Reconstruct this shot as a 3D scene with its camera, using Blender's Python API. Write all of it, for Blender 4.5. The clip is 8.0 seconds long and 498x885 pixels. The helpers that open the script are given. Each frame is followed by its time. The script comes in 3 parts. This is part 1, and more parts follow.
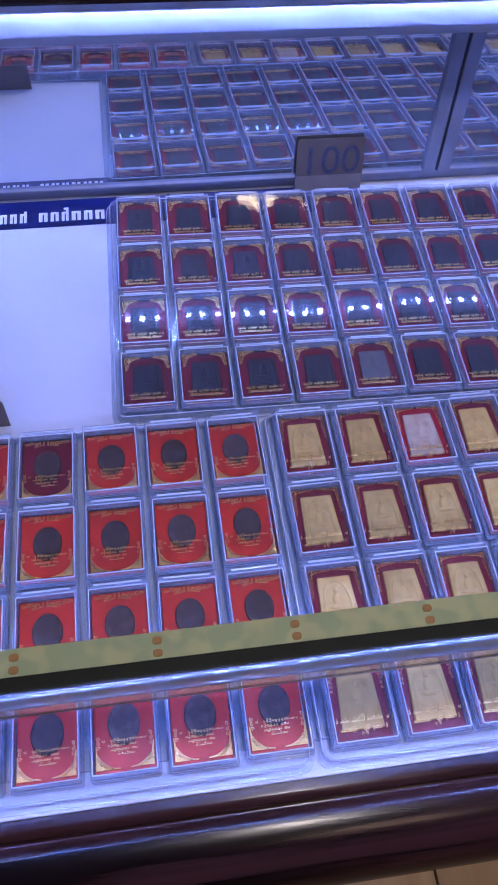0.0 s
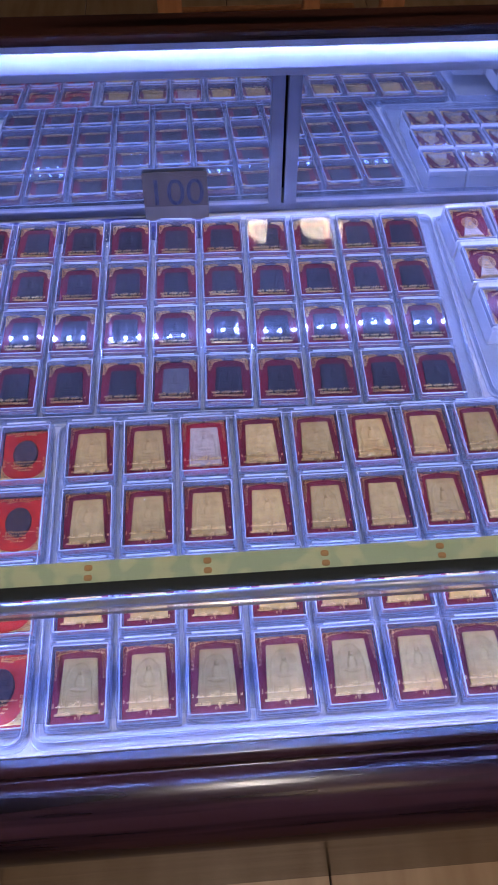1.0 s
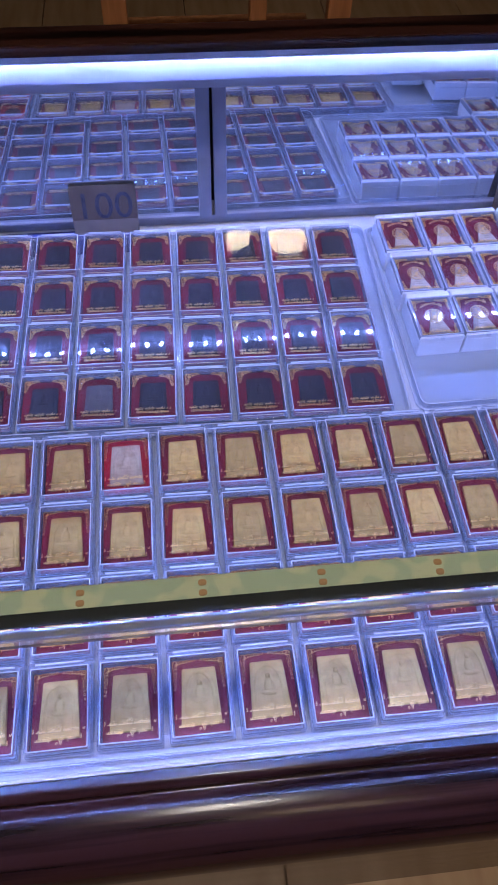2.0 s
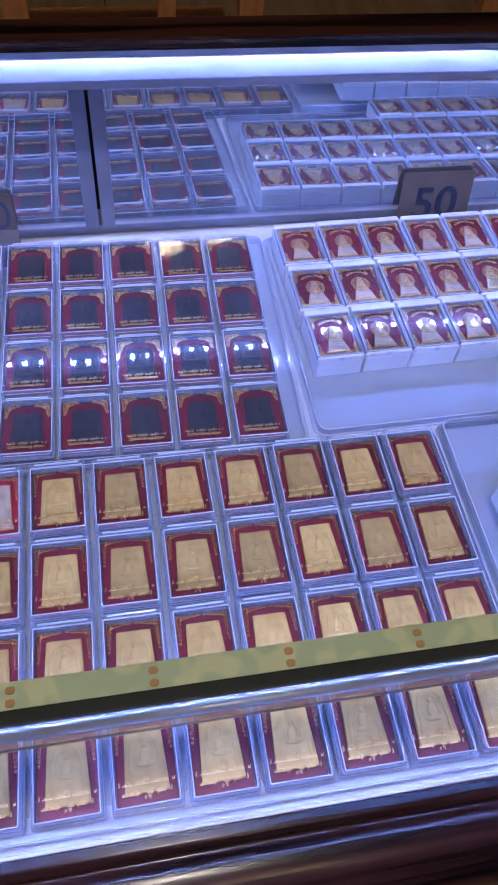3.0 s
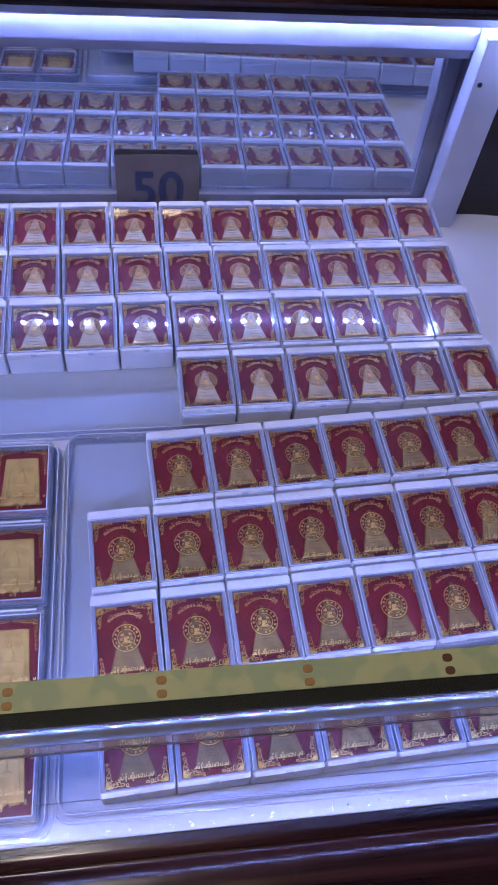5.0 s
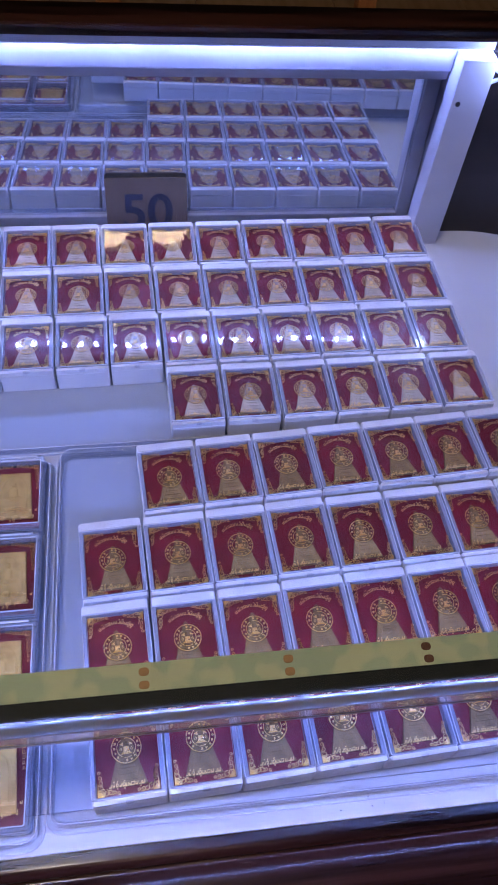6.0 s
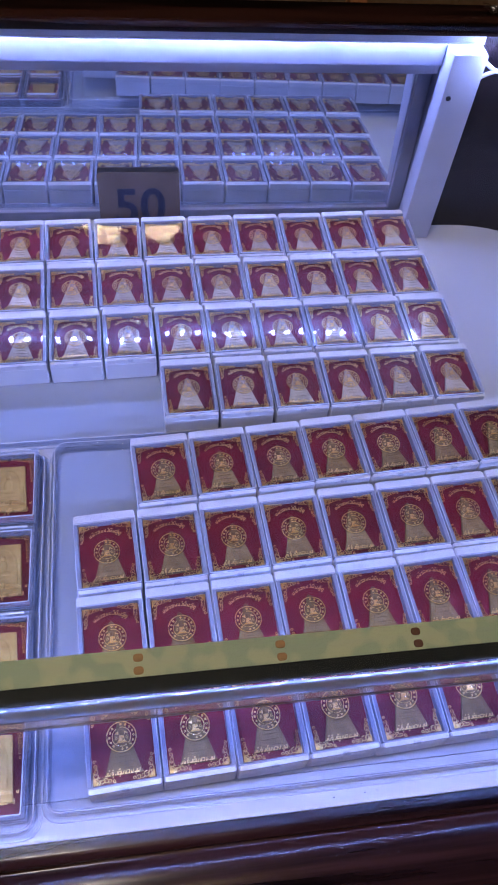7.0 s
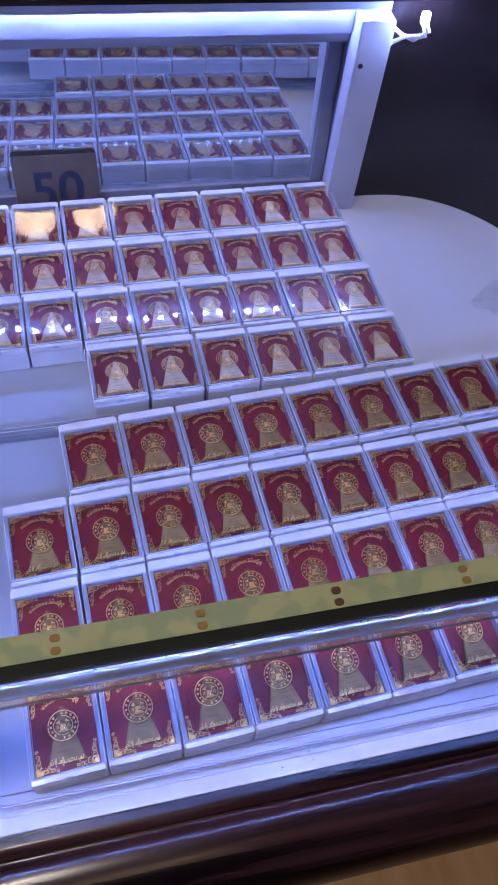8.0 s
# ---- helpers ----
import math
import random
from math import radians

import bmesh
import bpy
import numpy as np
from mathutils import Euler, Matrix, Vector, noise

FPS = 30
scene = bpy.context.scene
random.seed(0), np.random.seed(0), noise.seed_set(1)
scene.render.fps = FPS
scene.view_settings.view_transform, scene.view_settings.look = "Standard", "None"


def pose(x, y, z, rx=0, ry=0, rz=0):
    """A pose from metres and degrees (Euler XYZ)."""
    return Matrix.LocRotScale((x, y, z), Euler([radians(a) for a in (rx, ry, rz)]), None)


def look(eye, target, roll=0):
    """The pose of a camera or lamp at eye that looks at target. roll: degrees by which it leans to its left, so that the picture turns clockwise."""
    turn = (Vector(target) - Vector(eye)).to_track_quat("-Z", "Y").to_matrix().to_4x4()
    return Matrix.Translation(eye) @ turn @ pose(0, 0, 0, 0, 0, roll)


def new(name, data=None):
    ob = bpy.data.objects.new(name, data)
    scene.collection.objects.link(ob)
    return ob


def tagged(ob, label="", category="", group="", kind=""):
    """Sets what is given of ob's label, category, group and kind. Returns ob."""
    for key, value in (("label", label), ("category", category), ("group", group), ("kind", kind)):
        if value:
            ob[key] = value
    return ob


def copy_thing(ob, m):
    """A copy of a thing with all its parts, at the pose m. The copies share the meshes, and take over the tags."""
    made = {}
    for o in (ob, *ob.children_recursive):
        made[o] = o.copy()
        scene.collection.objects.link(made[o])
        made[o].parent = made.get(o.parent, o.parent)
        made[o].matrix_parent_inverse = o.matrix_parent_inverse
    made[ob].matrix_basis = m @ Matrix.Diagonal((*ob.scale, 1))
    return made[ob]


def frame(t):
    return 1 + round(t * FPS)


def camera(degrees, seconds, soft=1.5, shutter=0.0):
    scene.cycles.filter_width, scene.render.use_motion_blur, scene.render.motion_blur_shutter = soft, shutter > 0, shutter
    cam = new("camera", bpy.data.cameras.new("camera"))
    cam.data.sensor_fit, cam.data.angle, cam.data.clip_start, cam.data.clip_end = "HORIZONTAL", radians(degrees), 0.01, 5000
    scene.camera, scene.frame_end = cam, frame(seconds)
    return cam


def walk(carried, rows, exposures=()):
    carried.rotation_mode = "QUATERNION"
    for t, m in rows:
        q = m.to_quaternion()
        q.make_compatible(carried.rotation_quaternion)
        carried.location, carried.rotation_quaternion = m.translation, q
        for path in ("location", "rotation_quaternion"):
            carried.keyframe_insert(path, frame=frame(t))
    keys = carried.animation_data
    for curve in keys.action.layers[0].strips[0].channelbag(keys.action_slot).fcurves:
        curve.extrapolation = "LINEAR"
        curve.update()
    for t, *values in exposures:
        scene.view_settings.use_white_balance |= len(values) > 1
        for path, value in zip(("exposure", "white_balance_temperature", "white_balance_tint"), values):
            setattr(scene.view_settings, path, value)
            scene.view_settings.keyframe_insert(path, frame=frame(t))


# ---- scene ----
cam = camera(36.6, 8.0)
PATH = [
    (0, (-0.08, -0.069, 1.295), (0.141, 0.973, -0.398), 4.9),
    (0.5, (0.062, -0.119, 1.313), (0.196, 0.981, -0.352), 2.3),
    (1, (0.119, -0.126, 1.32), (0.222, 1.006, -0.326), 1.1),
    (2.5, (0.183, -0.102, 1.312), (0.399, 1.034, -0.32), 3.9),
    (3, (0.219, -0.073, 1.3), (0.516, 1.034, -0.339), 6.7),
    (3.5, (0.319, -0.044, 1.285), (0.721, 1.0, -0.373), 11.0),
    (4, (0.447, -0.043, 1.268), (0.753, 0.977, -0.425), 10.2),
    (4.5, (0.5, -0.045, 1.275), (0.755, 0.982, -0.423), 9.4),
    (5, (0.524, -0.054, 1.285), (0.778, 1.01, -0.389), 9.0),
    (6.5, (0.531, -0.072, 1.285), (0.788, 1.06, -0.344), 7.1),
    (7, (0.531, -0.073, 1.287), (0.801, 1.042, -0.351), 7.9),
    (7.5, (0.532, -0.072, 1.282), (0.832, 1.027, -0.362), 8.3),
    (8, (0.548, -0.08, 1.281), (0.929, 0.989, -0.366), 9.1),
]
walk(cam, [(t, look(eye, target, roll)) for t, eye, target, roll in PATH], [(0, -0.12, 5000, 26), (0.5, 0.03, 5120, 25), (1, 0.08, 5180, 23), (3, 0.08, 5240, 20), (4, -0.26, 5540, 20), (5, -0.28, 5540, 22), (6.5, -0.20, 5520, 22), (8, -0.18, 5400, 22)])

# ---- world and light ----
world = bpy.data.worlds.new("world")
scene.world = world
world.use_nodes = True
world.node_tree.nodes["Background"].inputs[0].default_value = (0.5, 0.45, 0.6, 1)
world.node_tree.nodes["Background"].inputs[1].default_value = 0.02
REAR_GLOW, FRONT_GLOW = 430.0, 540.0   # radiance of the chips in the two light strips
BED = 0.808          # top of the white board in the case
MIRROR_Y = 0.5186
X0, X1 = -0.50, 1.10

# ---- materials ----
def material(name, colour, rough=0.5, metal=0.0, second=None, scale=40.0, bump=0.0, bump_scale=300.0, vary=0.0,
             stretch=(1, 1, 1), spec=0.5, coat=0.0, detail=4.0, contrast=(0.35, 0.65)):
    m = bpy.data.materials.new(name)
    m.use_nodes = True
    t = m.node_tree
    b = t.nodes["Principled BSDF"]
    b.inputs["Roughness"].default_value = rough
    b.inputs["Metallic"].default_value = metal
    b.inputs["Specular IOR Level"].default_value = spec
    b.inputs["Coat Weight"].default_value = coat
    b.inputs["Coat Roughness"].default_value = 0.12
    co = t.nodes.new("ShaderNodeTexCoord")
    mp = t.nodes.new("ShaderNodeMapping")
    mp.inputs["Scale"].default_value = stretch
    t.links.new(co.outputs["Object"], mp.inputs[0])
    second = second or tuple(c * 0.82 for c in colour)
    nz = t.nodes.new("ShaderNodeTexNoise")
    nz.inputs["Scale"].default_value, nz.inputs["Detail"].default_value = scale, detail
    t.links.new(mp.outputs[0], nz.inputs["Vector"])
    ramp = t.nodes.new("ShaderNodeMapRange")
    ramp.inputs["From Min"].default_value, ramp.inputs["From Max"].default_value = contrast
    t.links.new(nz.outputs["Fac"], ramp.inputs["Value"])
    mix = t.nodes.new("ShaderNodeMix")
    mix.data_type = "RGBA"
    mix.inputs["A"].default_value, mix.inputs["B"].default_value = (*colour, 1), (*second, 1)
    t.links.new(ramp.outputs["Result"], mix.inputs["Factor"])
    out = mix.outputs["Result"]
    if vary:
        info = t.nodes.new("ShaderNodeObjectInfo")
        rr = t.nodes.new("ShaderNodeMapRange")
        rr.inputs["To Min"].default_value, rr.inputs["To Max"].default_value = 1 - vary, 1 + vary
        t.links.new(info.outputs["Random"], rr.inputs["Value"])
        hsv = t.nodes.new("ShaderNodeHueSaturation")
        t.links.new(rr.outputs["Result"], hsv.inputs["Value"])
        t.links.new(out, hsv.inputs["Color"])
        out = hsv.outputs["Color"]
    t.links.new(out, b.inputs["Base Color"])
    rmix = t.nodes.new("ShaderNodeMapRange")
    rmix.inputs["To Min"].default_value, rmix.inputs["To Max"].default_value = max(rough - 0.06, 0.02), min(rough + 0.08, 1)
    t.links.new(nz.outputs["Fac"], rmix.inputs["Value"])
    t.links.new(rmix.outputs["Result"], b.inputs["Roughness"])
    if bump:
        fine = t.nodes.new("ShaderNodeTexNoise")
        fine.inputs["Scale"].default_value, fine.inputs["Detail"].default_value = bump_scale, 3
        t.links.new(mp.outputs[0], fine.inputs["Vector"])
        bp = t.nodes.new("ShaderNodeBump")
        bp.inputs["Strength"].default_value, bp.inputs["Distance"].default_value = bump, 0.001
        t.links.new(fine.outputs["Fac"], bp.inputs["Height"])
        t.links.new(bp.outputs["Normal"], b.inputs["Normal"])
    return m


def clear(name, haze=0.0, rough=0.02, tint=(1, 1, 1), ior=1.49, haze_colour=(0.85, 0.88, 0.95), body_rough=0.35, edge_gloss=1.0, wide=0.0):
    """See-through plastic or glass: a clear body with gloss by its angle, and a little milky haze."""
    m = bpy.data.materials.new(name)
    m.use_nodes = True
    t = m.node_tree
    t.nodes.clear()
    out = t.nodes.new("ShaderNodeOutputMaterial")
    see = t.nodes.new("ShaderNodeBsdfTransparent")
    see.inputs[0].default_value = (*tint, 1)
    gloss = t.nodes.new("ShaderNodeBsdfGlossy")
    gloss.inputs["Roughness"].default_value = rough
    lw = t.nodes.new("ShaderNodeLayerWeight")
    lw.inputs["Blend"].default_value = 0.5
    pw = t.nodes.new("ShaderNodeMath")
    pw.operation, pw.inputs[1].default_value = "POWER", 5.0
    t.links.new(lw.outputs["Facing"], pw.inputs[0])
    f0 = ((ior - 1) / (ior + 1)) ** 2
    fr = t.nodes.new("ShaderNodeMapRange")
    fr.inputs["To Min"].default_value, fr.inputs["To Max"].default_value = f0, edge_gloss
    t.links.new(pw.outputs[0], fr.inputs["Value"])
    milk = t.nodes.new("ShaderNodeBsdfPrincipled")
    milk.inputs["Base Color"].default_value = (*haze_colour, 1)
    milk.inputs["Roughness"].default_value = body_rough
    a = t.nodes.new("ShaderNodeMixShader")
    b = t.nodes.new("ShaderNodeMixShader")
    a.inputs[0].default_value = haze
    t.links.new(see.outputs[0], a.inputs[1])
    t.links.new(milk.outputs[0], a.inputs[2])
    t.links.new(fr.outputs[0], b.inputs[0])
    t.links.new(a.outputs[0], b.inputs[1])
    sheen = gloss
    if wide:
        soft = t.nodes.new("ShaderNodeBsdfGlossy")
        soft.inputs["Roughness"].default_value = 0.26
        sheen = t.nodes.new("ShaderNodeMixShader")
        sheen.inputs[0].default_value = wide
        t.links.new(gloss.outputs[0], sheen.inputs[1])
        t.links.new(soft.outputs[0], sheen.inputs[2])
    t.links.new(sheen.outputs[0], b.inputs[2])
    t.links.new(b.outputs[0], out.inputs[0])
    return m


def glow(name, colour, strength):
    m = bpy.data.materials.new(name)
    m.use_nodes = True
    b = m.node_tree.nodes["Principled BSDF"]
    b.inputs["Base Color"].default_value = (0.8, 0.8, 0.8, 1)
    b.inputs["Emission Color"].default_value = (*colour, 1)
    b.inputs["Emission Strength"].default_value = strength
    return m


M_BED = material("white_board", (0.60, 0.61, 0.64), 0.50, second=(0.53, 0.54, 0.58), scale=9, bump=0.05, bump_scale=120, spec=0.28)
M_WHITE = material("white_plastic", (0.66, 0.66, 0.68), 0.3, second=(0.60, 0.60, 0.63), scale=60, vary=0.04, bump=0.03, bump_scale=400)
M_FRAME = material("white_enamel", (0.52, 0.52, 0.56), 0.38, second=(0.44, 0.44, 0.49), scale=25, bump=0.12, bump_scale=260)
M_HEADER = material("satin_grey_metal", (0.38, 0.38, 0.42), 0.42, 0.2, second=(0.31, 0.31, 0.35), scale=25, stretch=(0.3, 2, 2), bump=0.06)
# Frame grey; in the side channel and bottom strip it also draws shade.
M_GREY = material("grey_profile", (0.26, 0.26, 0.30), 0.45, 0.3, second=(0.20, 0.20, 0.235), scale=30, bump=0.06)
M_MIRROR = material("mirror_silver", (0.72, 0.76, 0.82), 0.01, 1.0, second=(0.70, 0.74, 0.80), scale=5)
M_MIRROR.node_tree.nodes["Principled BSDF"].inputs["Roughness"].default_value = 0.02
M_MIRROR.node_tree.nodes["Principled BSDF"].inputs["Metallic"].default_value = 0.94   # a slightly milky, diffuse share
for ln in list(M_MIRROR.node_tree.links):
    if ln.to_socket.name == "Roughness":
        M_MIRROR.node_tree.links.remove(ln)
M_WOOD = material("dark_stained_wood", (0.034, 0.013, 0.009), 0.20, second=(0.004, 0.0018, 0.0016), scale=26, stretch=(0.10, 2.6, 2.6), contrast=(0.43, 0.57),
                  bump=0.06, bump_scale=160, coat=0.0, detail=9, spec=0.24)
M_WALLWOOD = material("dark_veneer", (0.016, 0.010, 0.009), 0.20, second=(0.006, 0.004, 0.005), scale=14, stretch=(0.3, 0.3, 5), bump=0.06, detail=7)
M_OAK = material("orange_wood", (0.60, 0.26, 0.10), 0.45, second=(0.45, 0.18, 0.07), scale=20, stretch=(4, 4, 0.4), bump=0.1)
M_TILE = material("wood_look_tile", (0.55, 0.37, 0.20), 0.42, second=(0.44, 0.28, 0.14), scale=5, stretch=(5, 0.6, 1), vary=0.07, bump=0.05, detail=8)
M_JOINT = material("tile_joint", (0.05, 0.035, 0.025), 0.9)
M_RED = material("crimson_card", (0.185, 0.004, 0.018), 0.55, second=(0.13, 0.003, 0.013), scale=70, vary=0.16, bump=0.25, bump_scale=900)
M_BRIGHTRED = material("scarlet_card", (0.40, 0.008, 0.022), 0.5, second=(0.32, 0.005, 0.016), scale=70, vary=0.08, bump=0.2, bump_scale=900)
M_ORANGE = material("orange_red_card", (0.53, 0.026, 0.009), 0.5, second=(0.42, 0.018, 0.007), scale=80, vary=0.08, bump=0.2, bump_scale=900)
M_TAN = material("tan_pressed_clay", (0.60, 0.40, 0.115), 0.7, second=(0.46, 0.30, 0.075), scale=160, vary=0.22, bump=0.35, bump_scale=700)
M_PALE = material("chalky_pressed_clay", (0.56, 0.44, 0.31), 0.75, second=(0.42, 0.31, 0.21), scale=160, bump=0.35, bump_scale=700)
M_SILVER = material("grey_cream_clay", (0.60, 0.52, 0.40), 0.55, second=(0.47, 0.40, 0.30), scale=170, vary=0.14, bump=0.35, bump_scale=700)
M_BRONZE = material("tan_brown_clay", (0.31, 0.205, 0.075), 0.6, second=(0.21, 0.135, 0.048), scale=170, vary=0.14, bump=0.35, bump_scale=700)
M_BLACK = material("blackish_clay", (0.018, 0.018, 0.021), 0.45, second=(0.045, 0.043, 0.046), scale=190, vary=0.4, bump=0.5, bump_scale=800, contrast=(0.45, 0.75))
M_ASH = material("ash_grey_clay", (0.075, 0.072, 0.075), 0.5, second=(0.13, 0.125, 0.12), scale=190, bump=0.5, bump_scale=800)
M_MEDAL = material("dark_patina_metal", (0.05, 0.035, 0.035), 0.42, 0.3, second=(0.13, 0.09, 0.07), scale=260, vary=0.2, bump=0.6, bump_scale=900, contrast=(0.45, 0.7))
M_GOLD = material("gold_foil", (1.0, 0.75, 0.32), 0.28, 0.84, second=(0.86, 0.54, 0.15), scale=500, bump=1.0, bump_scale=420, contrast=(0.42, 0.6))
M_GOLDLINE = material("gold_print", (1.0, 0.76, 0.32), 0.30, 0.78, second=(0.90, 0.60, 0.20), scale=500, bump=0.9, bump_scale=420)
M_CLEAR = clear("clear_lid", 0.0, 0.038, ior=1.70, wide=0.08)
M_TUB = clear("clear_tub_plastic", 0.09, 0.10, (0.93, 0.95, 1.0))
# Milky and pale: the highlight on plastic edges is put into the colour.
M_GLINT = clear("pale_edge_glint", 0.44, 0.12, (0.95, 0.97, 1.0), haze_colour=(0.90, 0.92, 0.97))
M_RIM = clear("clear_moulded_plastic", 0.15, 0.10, (0.93, 0.95, 1.0))
M_LIDWALL = clear("clear_lid_wall", 0.42, 0.10, (0.90, 0.92, 0.98), haze_colour=(0.46, 0.48, 0.56))
M_TRAY = clear("clear_tray_plastic", 0.07, 0.08, (0.90, 0.93, 0.98))
M_GLASS = clear("pane_glass", 0.0, 0.0, (0.97, 0.99, 0.98), ior=1.35)
M_FRONTGLASS = clear("coated_front_glass", 0.0, 0.0, (0.98, 0.99, 0.99), ior=1.25, edge_gloss=0.10)
M_LIP = clear("hazy_glass_lip", 0.30, 0.2, (0.95, 0.95, 0.97), haze_colour=(0.36, 0.34, 0.40))
M_LIPLINE = clear("dark_glass_line", 0.42, 0.3, (0.9, 0.9, 0.93), haze_colour=(0.10, 0.09, 0.12))
M_EDGE = clear("lit_glass_edge", 0.60, 0.22, (0.86, 0.89, 0.90), haze_colour=(0.17, 0.19, 0.20), edge_gloss=0.4)
M_BAG = clear("thin_clear_film", 0.0, 0.05, (0.995, 0.995, 1.0), ior=1.6)
M_PCB = material("yellow_green_flex_board", (0.47, 0.51, 0.33), 0.5, second=(0.35, 0.43, 0.30), scale=90, bump=0.1, contrast=(0.45, 0.55), detail=1)
M_PAD = material("copper_pad", (0.40, 0.22, 0.09), 0.5, 0.2, second=(0.30, 0.18, 0.07), scale=300)
M_PADDARK = material("dark_solder_pad", (0.12, 0.05, 0.03), 0.5, 0.3)
M_SEAL = material("black_sealant", (0.010, 0.013, 0.014), 0.6, second=(0.015, 0.018, 0.019), scale=60, bump=0.1, spec=0.25)
M_KRAFT = material("grey_brown_cardboard", (0.12, 0.088, 0.066), 0.75, second=(0.095, 0.07, 0.052), scale=60, stretch=(1, 1, 6), bump=0.2)
M_KRAFT2 = material("worn_cardboard_edge", (0.22, 0.18, 0.15), 0.75, second=(0.17, 0.14, 0.12), scale=60, bump=0.2)
M_INK = material("blue_marker_ink", (0.011, 0.014, 0.036), 0.6, second=(0.020, 0.024, 0.050), scale=200)
M_FAINTINK = material("faded_blue_ink", (0.020, 0.022, 0.052), 0.7, second=(0.050, 0.050, 0.085), scale=120)
M_NAVY = material("navy_sign_film", (0.010, 0.014, 0.10), 0.3, second=(0.008, 0.012, 0.08), scale=30)
M_LETTER = material("white_sign_print", (0.80, 0.80, 0.82), 0.5)
M_DARK = material("dark_hole", (0.008, 0.008, 0.010), 0.8)
M_PAINT = material("dim_wall_paint", (0.16, 0.14, 0.13), 0.8, second=(0.13, 0.115, 0.11), scale=3, bump=0.05)
M_CEIL = material("ceiling_paint", (0.35, 0.33, 0.30), 0.85, second=(0.31, 0.29, 0.27), scale=3)
M_CORD = material("white_cable", (0.8, 0.8, 0.82), 0.4, vary=0.03)
M_LED = glow("led_chip", (0.34, 0.42, 1.0), REAR_GLOW)
M_LEDFRONT = glow("led_chip_front", (0.31, 0.41, 1.0), FRONT_GLOW)
M_WARM = glow("warm_lamp_diffuser", (1.0, 0.64, 0.30), 28.0)
M_SPOT = glow("warm_spot_diffuser", (1.0, 0.80, 0.52), 720.0)
# Diffuser of the two added fill lamps.
M_FILL = glow("warm_fill_diffuser", (1.0, 0.74, 0.44), 12.0)


# ---- building helpers ----
def part(name, bm, mat, parent=None, label="", smooth=False, at=None):
    me = bpy.data.meshes.new(name)
    bmesh.ops.recalc_face_normals(bm, faces=bm.faces)
    if smooth:
        for f in bm.faces:
            f.smooth = True
    bm.to_mesh(me)
    bm.free()
    me.materials.append(mat)
    ob = new(name, me)
    if parent is not None:
        ob.parent = parent
    if at is not None:
        ob.matrix_basis = at
    if label:
        ob["label"] = label
    return ob


def thing(name, label, category, group="", m=None, kind=""):
    ob = new(name)
    ob.empty_display_size = 0.02
    if m is not None:
        ob.matrix_basis = m
    return tagged(ob, label, category, group, kind)


def box(bm, x0, x1, y0, y1, z0, z1, bevel=0.0):
    r = bmesh.ops.create_cube(bm, size=1, matrix=Matrix.LocRotScale(((x0 + x1) / 2, (y0 + y1) / 2, (z0 + z1) / 2), None, (x1 - x0, y1 - y0, z1 - z0)))
    if bevel:
        es = list({e for v in r["verts"] for e in v.link_edges})
        bmesh.ops.bevel(bm, geom=es, offset=bevel, segments=2, affect="EDGES", profile=0.6)
    return bm


def round_rect(w, d, r, seg=3, cx=0.0, cy=0.0):
    pts = []
    for sx, sy, a0 in ((1, 1, 0), (-1, 1, 90), (-1, -1, 180), (1, -1, 270)):
        for i in range(seg + 1):
            a = radians(a0 + 90 * i / seg)
            pts.append((cx + sx * (w / 2 - r) + r * math.cos(a), cy + sy * (d / 2 - r) + r * math.sin(a)))
    return pts


def slab(bm, pts, z0, z1, chamfer=0.0):
    """A closed slab on an outline, with its upper edge chamfered."""
    n = len(pts)
    cx, cy = sum(p[0] for p in pts) / n, sum(p[1] for p in pts) / n
    size = max(max(abs(p[0] - cx), abs(p[1] - cy)) for p in pts)
    k = 1 - chamfer / size
    rings = [[bm.verts.new((x, y, z0)) for x, y in pts], [bm.verts.new((x, y, z1 - chamfer)) for x, y in pts]]
    if chamfer:
        rings.append([bm.verts.new((cx + (x - cx) * k, cy + (y - cy) * k, z1)) for x, y in pts])
    for a, b in zip(rings, rings[1:]):
        for i in range(n):
            j = (i + 1) % n
            bm.faces.new((a[i], a[j], b[j], b[i]))
    bm.faces.new(rings[0])
    bm.faces.new(rings[-1])
    return bm


def ring(bm, outer, inner, z0, z1, lip=0.0):
    """A frame between two outlines of equal point count; lip rounds the upper outer edge."""
    n = len(outer)
    cx, cy = sum(p[0] for p in outer) / n, sum(p[1] for p in outer) / n
    size = max(max(abs(p[0] - cx), abs(p[1] - cy)) for p in outer)
    k = 1 - lip / size
    loops = [[bm.verts.new((x, y, z0)) for x, y in outer], [bm.verts.new((x, y, z1 - lip)) for x, y in outer]]
    if lip:
        loops.append([bm.verts.new((cx + (x - cx) * k, cy + (y - cy) * k, z1)) for x, y in outer])
    loops += [[bm.verts.new((x, y, z1)) for x, y in inner], [bm.verts.new((x, y, z0)) for x, y in inner]]
    for a, b in zip(loops, loops[1:] + loops[:1]):
        for i in range(n):
            j = (i + 1) % n
            bm.faces.new((a[i], a[j], b[j], b[i]))
    return bm


